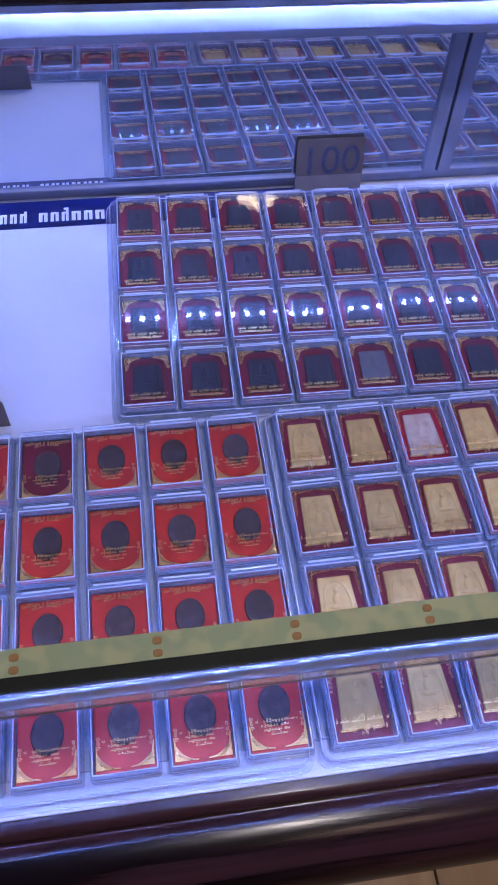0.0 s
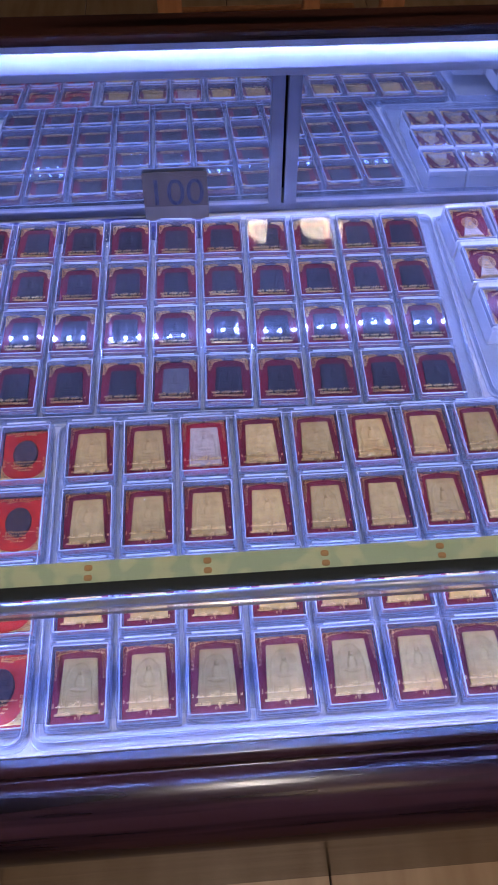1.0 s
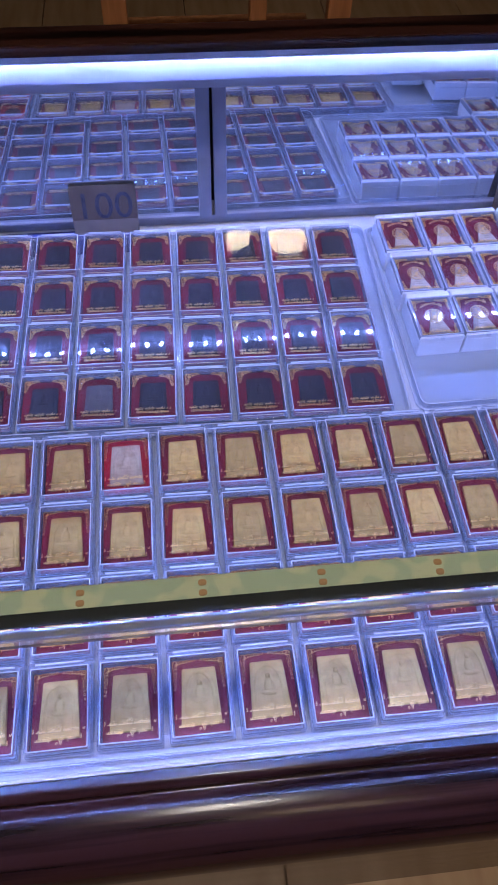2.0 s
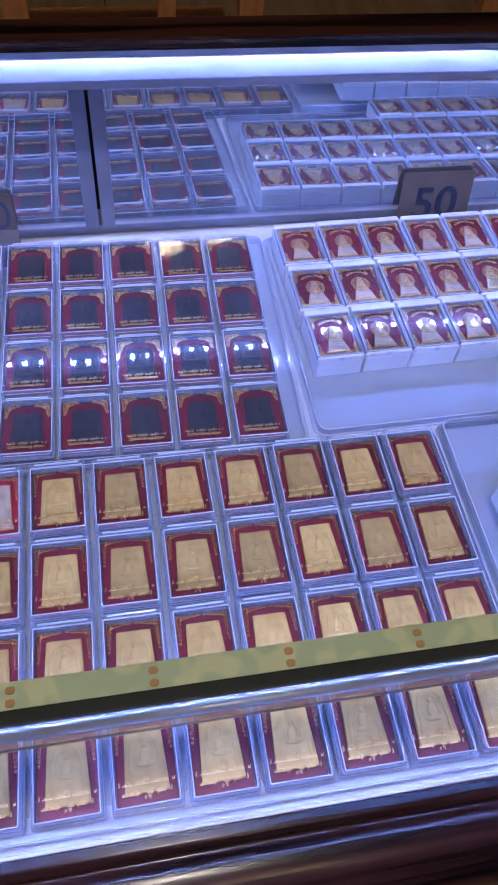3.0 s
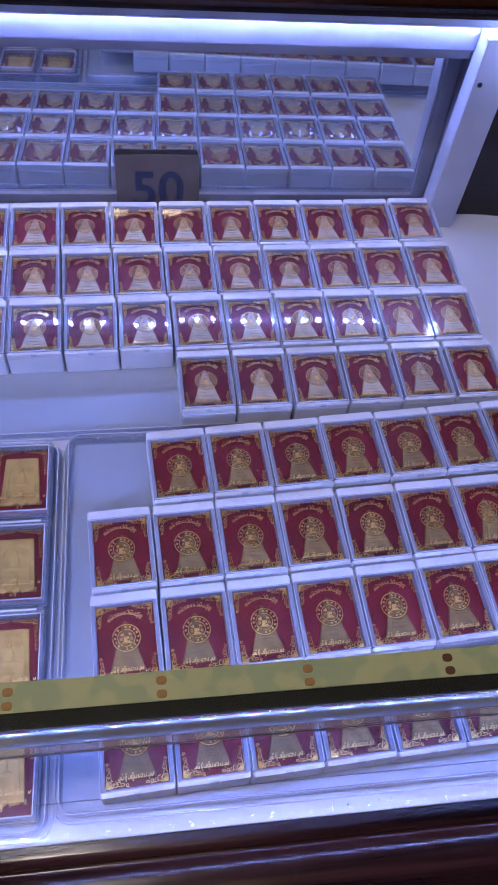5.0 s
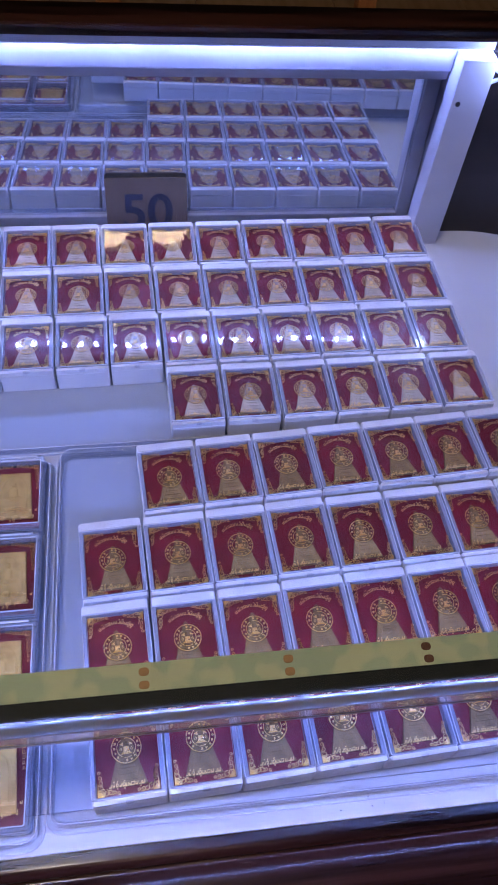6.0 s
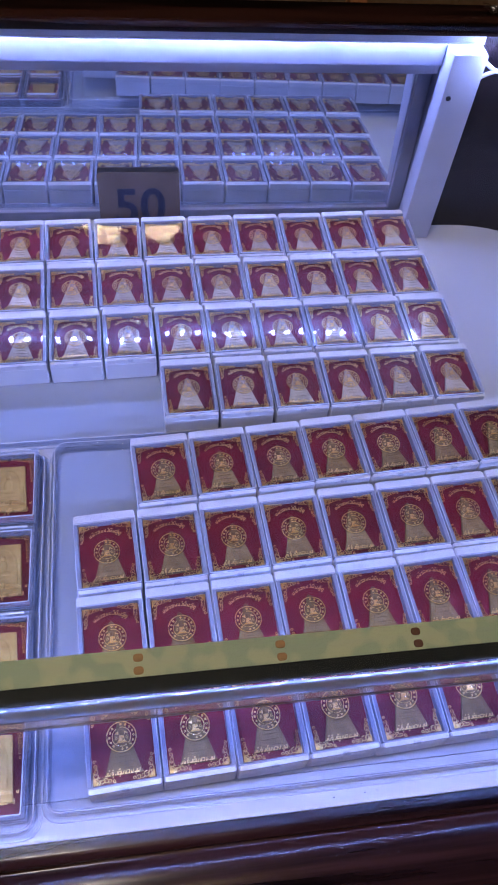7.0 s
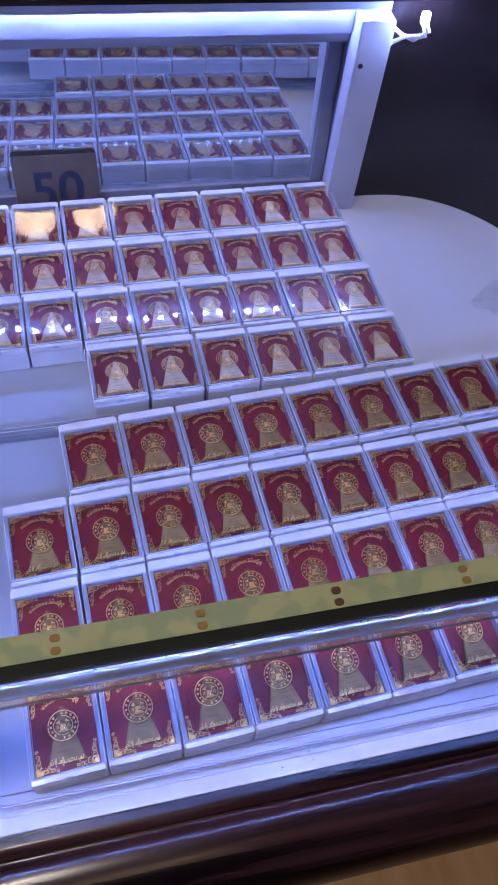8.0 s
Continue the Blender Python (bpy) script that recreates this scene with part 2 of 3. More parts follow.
def ribbon(bm, pts, widths, z, h):
    """A raised flat stroke along a line in the plane."""
    rows = []
    for i, (x, y) in enumerate(pts):
        a, b = pts[max(i - 1, 0)], pts[min(i + 1, len(pts) - 1)]
        dx, dy = b[0] - a[0], b[1] - a[1]
        ln = math.hypot(dx, dy) or 1
        nx, ny, w = -dy / ln, dx / ln, widths[i] / 2
        rows.append([bm.verts.new(v) for v in ((x + nx * w, y + ny * w, z), (x + nx * w * 0.5, y + ny * w * 0.5, z + h), (x - nx * w * 0.5, y - ny * w * 0.5, z + h), (x - nx * w, y - ny * w, z))])
    for a, b in zip(rows, rows[1:]):
        for i in range(3):
            bm.faces.new((a[i], a[i + 1], b[i + 1], b[i]))
    return bm


def scroll(bm, cx, cy, r, start, turns, w, z, h, n=10):
    pts = [(cx + r * (1 - 0.75 * i / n) * math.cos(radians(start + 360 * turns * i / n)), cy + r * (1 - 0.75 * i / n) * math.sin(radians(start + 360 * turns * i / n))) for i in range(n + 1)]
    return ribbon(bm, pts, [w * (1 - 0.4 * i / n) for i in range(n + 1)], z, h)


def circle_ring(bm, cx, cy, r, w, z, h, n=28):
    pts = [(cx + r * math.cos(2 * math.pi * i / n), cy + r * math.sin(2 * math.pi * i / n)) for i in range(n + 1)]
    return ribbon(bm, pts, [w] * (n + 1), z, h)


def dashes(bm, width, cx, cy, high, z, h, seed, arc=0.0, step=0.0012):
    """A line of writing as plain little bars; arc bends it upward in the middle."""
    rng = random.Random(seed)
    x = -width / 2
    while x < width / 2:
        w = step * rng.uniform(0.75, 1.15)
        rise = arc * (1 - (2 * x / width) ** 2)
        turn = -math.atan(arc * 8 * x / width ** 2) if arc else 0.0
        c, s_ = math.cos(turn), math.sin(turn)

        def bar(u0, u1, v0, v1, lean=0.0):
            quad = [(u0, v0), (u1, v0), (u1 + lean, v1), (u0 + lean, v1)]
            slab(bm, [(cx + x + px * c - py * s_, cy + rise + px * s_ + py * c) for px, py in quad], z, z + h)

        kind = rng.random()
        if kind < 0.91:
            bar(-w / 2, w / 2, 0, high * rng.uniform(0.25, 0.4))
            bar(w * 0.2, w / 2, high * 0.2, high * rng.uniform(0.75, 1.0), w * 0.15)
            if rng.random() < 0.6:
                bar(-w / 2, -w * 0.15, high * 0.2, high * rng.uniform(0.6, 0.9))
            if rng.random() < 0.35:
                bar(-w * 0.4, w * 0.4, high * 0.72, high * 0.95)
            if rng.random() < 0.25:
                bar(-w * 0.2, w * 0.4, high * 1.15, high * 1.45, w * 0.2)
            if rng.random() < 0.12:
                bar(-w * 0.1, w * 0.4, -high * 0.5, -high * 0.15)
        x += step * rng.uniform(1.0, 1.3)
    return bm


def lump(bm, cx, cy, z, rx, ry, rz, n=10):
    """A low rounded swelling of a relief."""
    top = bm.verts.new((cx, cy, z + rz))
    loops = []
    for f, zz in ((0.6, 0.75), (1.0, 0.0)):
        loops.append([bm.verts.new((cx + rx * f * math.cos(2 * math.pi * i / n), cy + ry * f * math.sin(2 * math.pi * i / n), z + rz * zz)) for i in range(n)])
    for i in range(n):
        j = (i + 1) % n
        bm.faces.new((top, loops[0][i], loops[0][j]))
        bm.faces.new((loops[0][i], loops[1][i], loops[1][j], loops[0][j]))
    return bm


def extrude_x(bm, profile, x0, x1, cuts=1):
    rows = [[bm.verts.new((x0 + (x1 - x0) * k / cuts, y, z)) for y, z in profile] for k in range(cuts + 1)]
    n = len(profile)
    for a, b in zip(rows, rows[1:]):
        for i in range(n):
            j = (i + 1) % n
            bm.faces.new((a[i], a[j], b[j], b[i]))
    bm.faces.new(rows[0])
    bm.faces.new(rows[-1])
    return bm


def tube(bm, pts, r, n=8):
    pts = [Vector(p) for p in pts]
    rows = []
    for i, p in enumerate(pts):
        d = (pts[min(i + 1, len(pts) - 1)] - pts[max(i - 1, 0)]).normalized()
        s_ = d.orthogonal().normalized() if abs(d.z) > 0.9 else d.cross(Vector((0, 0, 1))).normalized()
        u = s_.cross(d)
        rows.append([bm.verts.new(p + r * (math.cos(2 * math.pi * k / n) * s_ + math.sin(2 * math.pi * k / n) * u)) for k in range(n)])
    for a, b in zip(rows, rows[1:]):
        for i in range(n):
            bm.faces.new((a[i], a[(i + 1) % n], b[(i + 1) % n], b[i]))
    bm.faces.new(rows[0])
    bm.faces.new(rows[-1])
    return bm


def structure(name, bm, mat, label, category, smooth=False):
    return tagged(part(name, bm, mat, smooth=smooth), label, category, kind="structure")


# ---- room ----
bm = bmesh.new(); box(bm, -3, 4, -3.5, 3, -0.06, -0.012)
floor = structure("floor", bm, M_JOINT, "wood-look tiled floor with dark narrow joints", "floor")
bm = bmesh.new(); box(bm, -3, 4, -3.5, 3, 2.8, 2.9)
structure("ceiling", bm, M_CEIL, "plain dim ceiling", "ceiling")
for nm, b6 in (("wall_north", (-3.1, 4.1, 3, 3.1)), ("wall_south", (-3.1, 4.1, -3.6, -3.5)), ("wall_west", (-3.1, -3, -3.5, 3)), ("wall_east", (4, 4.1, -3.5, 3))):
    bm = bmesh.new(); box(bm, *b6, -0.06, 2.9)
    structure(nm, bm, M_PAINT, "plain dim painted wall of the room", "wall")


def ceiling_lamp(x, y, r, mat):
    lamp = thing("ceiling_lamp", "round warm white ceiling lamp or added fill lamp, switched on", "ceiling lamp", "ceiling lamps", pose(x, y, 2.8))
    bm = bmesh.new()
    o = [(r * math.cos(a), r * math.sin(a)) for a in np.linspace(0, 2 * math.pi, 25)[:-1]]
    ring(bm, [(1.1 * px, 1.1 * py) for px, py in o], o, -0.05, 0.0)
    part("housing", bm, M_FRAME, lamp)
    bm = bmesh.new(); slab(bm, o, -0.045, -0.012)
    part("diffuser", bm, mat, lamp, "glowing warm diffuser")


ceiling_lamp(0.20, -0.20, 0.050, M_SPOT)
ceiling_lamp(0.40, -1.07, 0.085, M_WARM)
ceiling_lamp(0.63, -1.07, 0.085, M_WARM)
# Two added fill lamps out of view, to brighten the floor and the slats.
ceiling_lamp(-1.40, -1.20, 0.15, M_FILL)
ceiling_lamp(2.20, 0.20, 0.12, M_FILL)

# ---- display counter: woodwork, board and back frame ----
counter = thing("display_counter", "dark-stained wooden display counter with rounded front edge and white inner board", "display counter")


def nose_profile():
    pts = [(0.012, 0.70), (0.012, 0.8065), (-0.006, 0.8075)]
    for i in range(9):
        a = radians(75 + 150 * i / 8)
        pts.append((-0.0135 + 0.0062 * math.cos(a), 0.8005 + 0.0062 * math.sin(a)))
    for i in range(19):
        a = radians(82 + 166 * i / 18)
        pts.append((-0.0278 + 0.0372 * math.cos(a), 0.7630 + 0.0370 * math.sin(a)))
    pts += [(-0.031, 0.70)]
    return pts


bm = bmesh.new(); extrude_x(bm, nose_profile(), X0, X1, 40)
nose = part("front_edge", bm, M_WOOD, counter, "rounded dark-stained wooden front edge with a bead", smooth=True)
bm = bmesh.new(); box(bm, X0, X1, -0.028, -0.010, 0.0, 0.6998)
part("front_panel", bm, M_WOOD, counter)
# white board with its rounded far corner
corner = [(0.84 + 0.14 * math.cos(radians(a)), 0.363 + 0.14 * math.sin(radians(a))) for a in range(0, 91, 6)]
bm = bmesh.new(); slab(bm, [(X0, 0.0125), (0.98, 0.0125)] + corner + [(0.80, 0.546), (X0, 0.546)], BED - 0.016, BED)
board = part("board", bm, M_BED, counter, "white inner board, dusty near its front edge")
bm = bmesh.new(); box(bm, X0, 0.98, -0.0085, 0.0118, BED - 0.004, BED + 0.0015, 0.0006)
part("front_ledge", bm, M_BED, counter, "white ledge strip behind the wooden edge")
bm = bmesh.new(); box(bm, X0, X1, 0.0125, 0.54, BED - 0.05, BED - 0.018)
part("carcass", bm, M_WOOD, counter)
# curved wooden end wall behind the board's corner
outer = [(0.98, 0.0125)] + corner + [(0.812, 0.503)]
bm = bmesh.new()
rows = []
for x, y in outer:
    dx, dy = (x - 0.84, y - 0.363) if y > 0.363 else (0.14, 0.0)
    if x < 0.84:
        dx, dy = 0.0, 0.14
    k = 0.016 / math.hypot(dx, dy)
    rows.append([bm.verts.new(v) for v in ((x + 0.0005, y, BED - 0.02), (x + dx * k, y + dy * k, BED - 0.02), (x + dx * k, y + dy * k, 1.0075), (x, y, 1.0075))])
for a, b in zip(rows, rows[1:]):
    for i in range(4):
        bm.faces.new((a[i], a[(i + 1) % 4], b[(i + 1) % 4], b[i]))
bm.faces.new(rows[0]); bm.faces.new(rows[-1])
part("curved_end_wall", bm, M_WALLWOOD, counter, "curved dark veneered end wall", smooth=False)
bm = bmesh.new(); box(bm, X0 - 0.02, X0, -0.03, 0.54, 0.0, 1.0)
part("side_panel", bm, M_WOOD, counter)
bm = bmesh.new(); box(bm, X0, 0.812, 0.548, 0.562, BED - 0.02, 0.9880)
part("back_panel", bm, M_WALLWOOD, counter)
bm = bmesh.new(); box(bm, X0 - 0.02, 1.25, 0.4745, 0.509, 1.0080, 1.0165, 0.003)
part("back_rail", bm, M_WOOD, counter, "dark wooden rail over the light strip")
bm = bmesh.new(); box(bm, 0.9995, 1.10, 0.0, 0.474, 0.985, 1.0125, 0.003)
part("end_rail", bm, M_WOOD, counter)

back = thing("mirror_back", "white metal back frame holding two mirrored sliding panels", "mirror")
bm = bmesh.new(); box(bm, X0, 0.7865, 0.500, 0.5042, 0.9713, 1.0078, 0.0012)
part("header", bm, M_HEADER, back, "white metal header lit by the light strip")
bm = bmesh.new(); box(bm, X0, 0.7865, 0.5045, 0.516, 0.9625, 1.0078, 0.0010)
part("header_lip", bm, M_HEADER, back)
bm = bmesh.new(); box(bm, 0.787, 0.8155, 0.4835, 0.5035, BED + 0.0005, 0.9895, 0.0012)
post = part("post", bm, M_FRAME, back, "white metal end post with a dark screw hole")
bm = bmesh.new()
slab(bm, [(0.0021 * math.cos(a), 0.0021 * math.sin(a)) for a in np.linspace(0, 2 * math.pi, 15)[:-1]], 0, 0.0006)
part("screw_hole", bm, M_DARK, post, at=pose(0.7925, 0.4834, 0.954, 90))
# Grey block fills the recess; its colour draws the shaded gap there.
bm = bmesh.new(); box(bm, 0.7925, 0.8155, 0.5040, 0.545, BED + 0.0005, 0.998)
part("channel", bm, M_GREY, back, "grey block that draws the dark gap beside the end post")
# Strip below the panels; its grey puts the shadow gap into the colour.
bm = bmesh.new(); box(bm, X0, 0.7920, 0.5190, 0.5440, BED + 0.0005, BED + 0.0102, 0.001)
part("bottom_track", bm, M_GREY, back)
LEAN_BACK = 5.2   # the panels lean back from their lower edge


def mirror_panel(x0, x1, y):
    h = 0.160
    holder = pose(0, y, BED + 0.014, -LEAN_BACK)
    bm = bmesh.new()
    foot = -0.0030
    box(bm, x0, x0 + 0.0125, -0.004, 0.004, foot, h, 0.0008)
    box(bm, x1 - 0.0125, x1, -0.004, 0.004, foot, h, 0.0008)
    box(bm, x0 + 0.0125, x1 - 0.0125, -0.004, 0.004, foot, foot + 0.0026, 0.0006)
    fr = part("panel_frame", bm, M_GREY, back, "grey metal frame of a mirrored panel", at=holder)
    bm = bmesh.new(); box(bm, x0 + 0.0125, x1 - 0.0125, 0.0, 0.003, foot + 0.0027, h)
    part("mirror_pane", bm, M_MIRROR, fr, "mirror pane")


mirror_panel(X0 + 0.002, 0.2055, MIRROR_Y - 0.0005)
mirror_panel(0.2085, 0.7918, MIRROR_Y)

# ---- light strips ----
rear_strip = thing("led_strip", "bright bluish white light strip along the back header", "light strip")
bm = bmesh.new(); box(bm, X0, 0.812, 0.4910, 0.4996, 0.9946, 0.9958)
part("flex_board", bm, M_WHITE, rear_strip)
bm = bmesh.new(); box(bm, X0, 0.812, 0.4912, 0.4997, 0.9959, 1.0079)
part("mounting_bar", bm, M_FRAME, rear_strip)
chip = bmesh.new(); box(chip, -0.0022, 0.0022, -0.0022, 0.0022, -0.0007, 0.0)
first = part("led", chip, M_LED, rear_strip, at=pose(X0 + 0.01, 0.4955, 0.9945))
for k in range(1, 79):
    o = first.copy(); scene.collection.objects.link(o); o.matrix_basis = pose(X0 + 0.01 + k / 60, 0.4955, 0.9945)

front_strip = thing("led_strip", "yellow-green backed light strip with copper pads under the glass top", "light strip")
bm = bmesh.new(); box(bm, X0, X1, 0.0110, 0.0210, 1.0218, 1.0226)
part("flex_board", bm, M_PCB, front_strip, "yellow-green flexible board")
for k in range(-12, 20):
    for y in (0.0132, 0.0178):
        bm = bmesh.new(); slab(bm, round_rect(0.0036, 0.0029, 0.0012, 3), 0, 0.0004, 0.0001)
        part("solder_pad", bm, M_PADDARK if k in (10, 14, 15) else M_PAD, front_strip, at=pose(0.115 + 0.0511 * k, y, 1.0225))
chip = bmesh.new(); box(chip, -0.0022, 0.0022, -0.0022, 0.0022, -0.0012, 0.0)
first = part("led", chip, M_LEDFRONT, front_strip, at=pose(X0 + 0.01, 0.016, 1.0217))
for k in range(1, 95):
    o = first.copy(); scene.collection.objects.link(o); o.matrix_basis = pose(X0 + 0.01 + k / 60, 0.016, 1.0217)

glass = thing("glass_case", "clear glass case top and front with a polished edge", "glass case")
bm = bmesh.new()
extrude_x(bm, [(0.0045, 1.0232), (0.4740, 1.0135), (0.4740, 1.0180), (0.0045, 1.0275)], X0, X1)
o = part("top_pane", bm, M_GLASS, glass); o.visible_shadow = False
bm = bmesh.new(); box(bm, X0, X1, -0.0066, -0.0037, BED + 0.002, 1.0178)
o = part("front_pane", bm, M_FRONTGLASS, glass); o.visible_shadow = False
bm = bmesh.new(); box(bm, X0, X1, 0.0050, 0.0108, 1.0219, 1.0229)
part("seal", bm, M_SEAL, glass, "black sealant line")
bm = bmesh.new()
extrude_x(bm, [(0.0026 + 0.0024 * math.cos(a), 1.0196 + 0.0024 * math.sin(a)) for a in np.linspace(0, 2 * math.pi, 17)[:-1]], X0, X1, 1)
part("edge_trim", bm, M_EDGE, glass, "polished glass edge glowing with strip light", smooth=True)
bm = bmesh.new(); box(bm, X0, X1, -0.0022, 0.0001, 1.0195, 1.0222, 0.0008)
part("edge_bevel", bm, M_LIP, glass, "hazy bevelled lip of the glass edge")
bm = bmesh.new(); box(bm, X0, X1, -0.0028, -0.0023, 1.0200, 1.0220, 0.0002)
part("edge_line", bm, M_LIPLINE, glass, "dark line along the lip")

# ---- trays ----
def tray(x0, x1, y0, y1, turn, high, thick, label):
    """A shallow clear moulded tray with a rolled rim and a sunk floor."""
    w, d = x1 - x0, y1 - y0
    t = thing("tray", label, "tray", "clear trays", pose((x0 + x1) / 2, (y0 + y1) / 2, BED + 0.0004, 0, 0, turn))
    bm = bmesh.new(); slab(bm, round_rect(w - 0.003, d - 0.003, 0.007), 0, thick, 0.0006)
    part("tray_floor", bm, M_TRAY, t)
    bm = bmesh.new(); ring(bm, round_rect(w, d, 0.008), round_rect(w - 0.0026, d - 0.0026, 0.0068), 0.0, high, 0.0006)
    part("rim", bm, M_RIM, t)
    bm = bmesh.new(); ring(bm, round_rect(w + 0.007, d + 0.007, 0.010), round_rect(w, d, 0.008), 0.0, 0.0022, 0.0005)
    part("flange", bm, M_TRAY, t)
    # Thin pale rings draw the bright highlight lines on rim and flange.
    bm = bmesh.new(); ring(bm, round_rect(w - 0.0002, d - 0.0002, 0.0079), round_rect(w - 0.0014, d - 0.0014, 0.0073), high + 0.0001, high + 0.0006, 0.0002)
    ring(bm, round_rect(w + 0.0068, d + 0.0068, 0.0099), round_rect(w + 0.0056, d + 0.0056, 0.0093), 0.0023, 0.0028, 0.0002)
    part("rim_bead", bm, M_GLINT, t, "pale rim lines that draw highlights")
    return t


tray(-0.113, 0.3555, 0.2535, 0.497, -1.0, 0.009, 0.0015, "clear plastic tray under four rows of dark amulets")
tray(-0.0035, 0.4575, -0.0032, 0.2475, 0, 0.010, 0.0015, "clear plastic tray under four rows of tan amulets")
tray(-0.3300, -0.0110, -0.0032, 0.2475, 0, 0.010, 0.0015, "clear plastic tray under rows of orange amulet cases")
tray(0.3640, 0.8000, 0.2625, 0.4960, 0.8, 0.006, 0.0007, "clear plastic tray partly empty beside white boxes")
tray(0.4640, 0.9300, 0.0035, 0.2540, 0, 0.0125, 0.0120, "clear plastic tray under white triangular amulet boxes")


# ---- amulets in clear cases ----
def corner_filigree(side, w, d, z, reach_x, reach_y, r0, n, w_line, leaf=1.0):
    """Scrolls and small leaves that run from a card's upper corner along its top and down its side."""
    bm = bmesh.new()
    rng = random.Random(5)
    x, y = side * w / 2, d / 2
    for i in range(n):
        f = i / (n - 1)
        r = r0 * (1 - 0.5 * f)
        scroll(bm, x - side * (r + reach_x * f), y - r * 1.1, r, rng.uniform(0, 360), 1.05 * side, w_line, z, 0.0004, 8)
        scroll(bm, x - side * r * 1.05, y - (r + reach_y * f), r, rng.uniform(0, 360), -1.05 * side, w_line, z, 0.0004, 8)
        for px, py in ((reach_x * f + 1.9 * r, 1.5 * r), (1.7 * r, reach_y * f + 1.9 * r)):
            a, q = rng.uniform(0, 6.28), leaf * r * rng.uniform(0.35, 0.6)
            slab(bm, [(x - side * px + q * math.cos(a + k), y - py + 0.8 * q * math.sin(a + k)) for k in (0, 1.3, 3.1, 4.9)], z, z + 0.0003)
    return bm


def relief_tablet(wb, wt, h, z, thick, y0, deep=1.0):
    """A tapered tablet with an arch, a stepped plinth and a plain seated form in low relief."""
    bm = bmesh.new()
    slab(bm, [(-wb / 2, y0), (wb / 2, y0), (wt / 2, y0 + h * 0.985), (wt / 2 - 0.001, y0 + h), (-wt / 2 + 0.001, y0 + h), (-wt / 2, y0 + h * 0.985)], z, z + thick, 0.0005)
    zt = z + thick - 0.0001
    rx, pts = wt * 0.40, []
    for i in range(15):
        a = radians(180 - 180 * i / 14)
        pts.append((rx * math.cos(a), y0 + h * 0.52 + h * 0.40 * math.sin(a)))
    pts = [(-rx * 1.08, y0 + h * 0.10)] + pts + [(rx * 1.08, y0 + h * 0.10)]
    ribbon(bm, pts, [0.0024] * len(pts), zt, 0.0005 * deep)
    for k, ww in enumerate((0.62, 0.52, 0.42)):
        y = y0 + h * (0.14 + 0.085 * k)
        slab(bm, [(-wb * ww / 2, y), (wb * ww / 2, y), (wb * ww / 2 - 0.0006, y + h * 0.05), (-wb * ww / 2 + 0.0006, y + h * 0.05)], zt, zt + 0.0007 * deep)
    lump(bm, 0, y0 + h * 0.43, zt, wb * 0.26, h * 0.06, 0.0012 * deep)
    lump(bm, 0, y0 + h * 0.56, zt, wb * 0.14, h * 0.15, 0.0014 * deep)
    lump(bm, 0, y0 + h * 0.73, zt, wb * 0.07, h * 0.06, 0.0015 * deep)
    return bm


def clear_case(w, d, h, label, group, card_mat, m, inset=(0.0055, 0.0100)):
    c = thing("amulet_case", label, "amulet", group, m)
    bm = bmesh.new(); ring(bm, round_rect(w, d, 0.0015), round_rect(w - 0.0030, d - 0.0034, 0.0010), 0.0, h * 0.52, 0.0005)
    part("tub", bm, M_TUB, c, "clear moulded tub")
    bm = bmesh.new(); slab(bm, round_rect(w - 0.0034, d - 0.0038, 0.0012, 2), 0.0002, h * 0.30)
    part("liner", bm, M_TRAY, c)
    cw, cd = w - inset[0], d - inset[1]
    bm = bmesh.new(); slab(bm, round_rect(cw, cd, 0.0006, 2, 0, -0.0012), h * 0.30, h * 0.48, 0.0003)
    part("card", bm, card_mat, c)
    bm = bmesh.new(); ring(bm, round_rect(w - 0.0012, d - 0.0016, 0.0014), round_rect(cw + 0.0010, cd + 0.0012, 0.0010, 3, 0, -0.0012), h * 0.56, h, 0.0007)
    lid = part("lid", bm, M_RIM, c, "clear moulded lid")
    # Pale ring draws the highlight around the lid window.
    bm = bmesh.new(); ring(bm, round_rect(cw + 0.0026, cd + 0.0030, 0.0011, 3, 0, -0.0012), round_rect(cw + 0.0012, cd + 0.0016, 0.0008, 3, 0, -0.0012), h - 0.0002, h + 0.0004, 0.0002)
    part("lid_bead", bm, M_GLINT, lid, "pale lid edge lines that draw highlights")
    bm = bmesh.new(); ring(bm, round_rect(w + 0.0004, d + 0.0004, 0.0016), round_rect(w - 0.0006, d - 0.0006, 0.0012), h * 0.50, h * 0.55, 0.0002)
    part("seam", bm, M_RIM, c)
    bm = bmesh.new(); box(bm, -w / 2 + 0.0050, w / 2 - 0.0050, d / 2 - 0.0030, d / 2 - 0.0018, h - 0.0008, h + 0.0006, 0.0003)
    part("hinge_bar", bm, M_GLINT, lid, "moulded hinge bar")
    bm = bmesh.new(); box(bm, -cw / 2 - 0.0004, cw / 2 + 0.0004, -cd / 2 - 0.0017, cd / 2 - 0.0007, h - 0.0012, h - 0.0004)
    o = part("lid_window", bm, M_CLEAR, lid, "clear lid window")
    o.visible_shadow = False
    return c, lid, cw, cd, h * 0.48, h * 0.48 + 0.0028


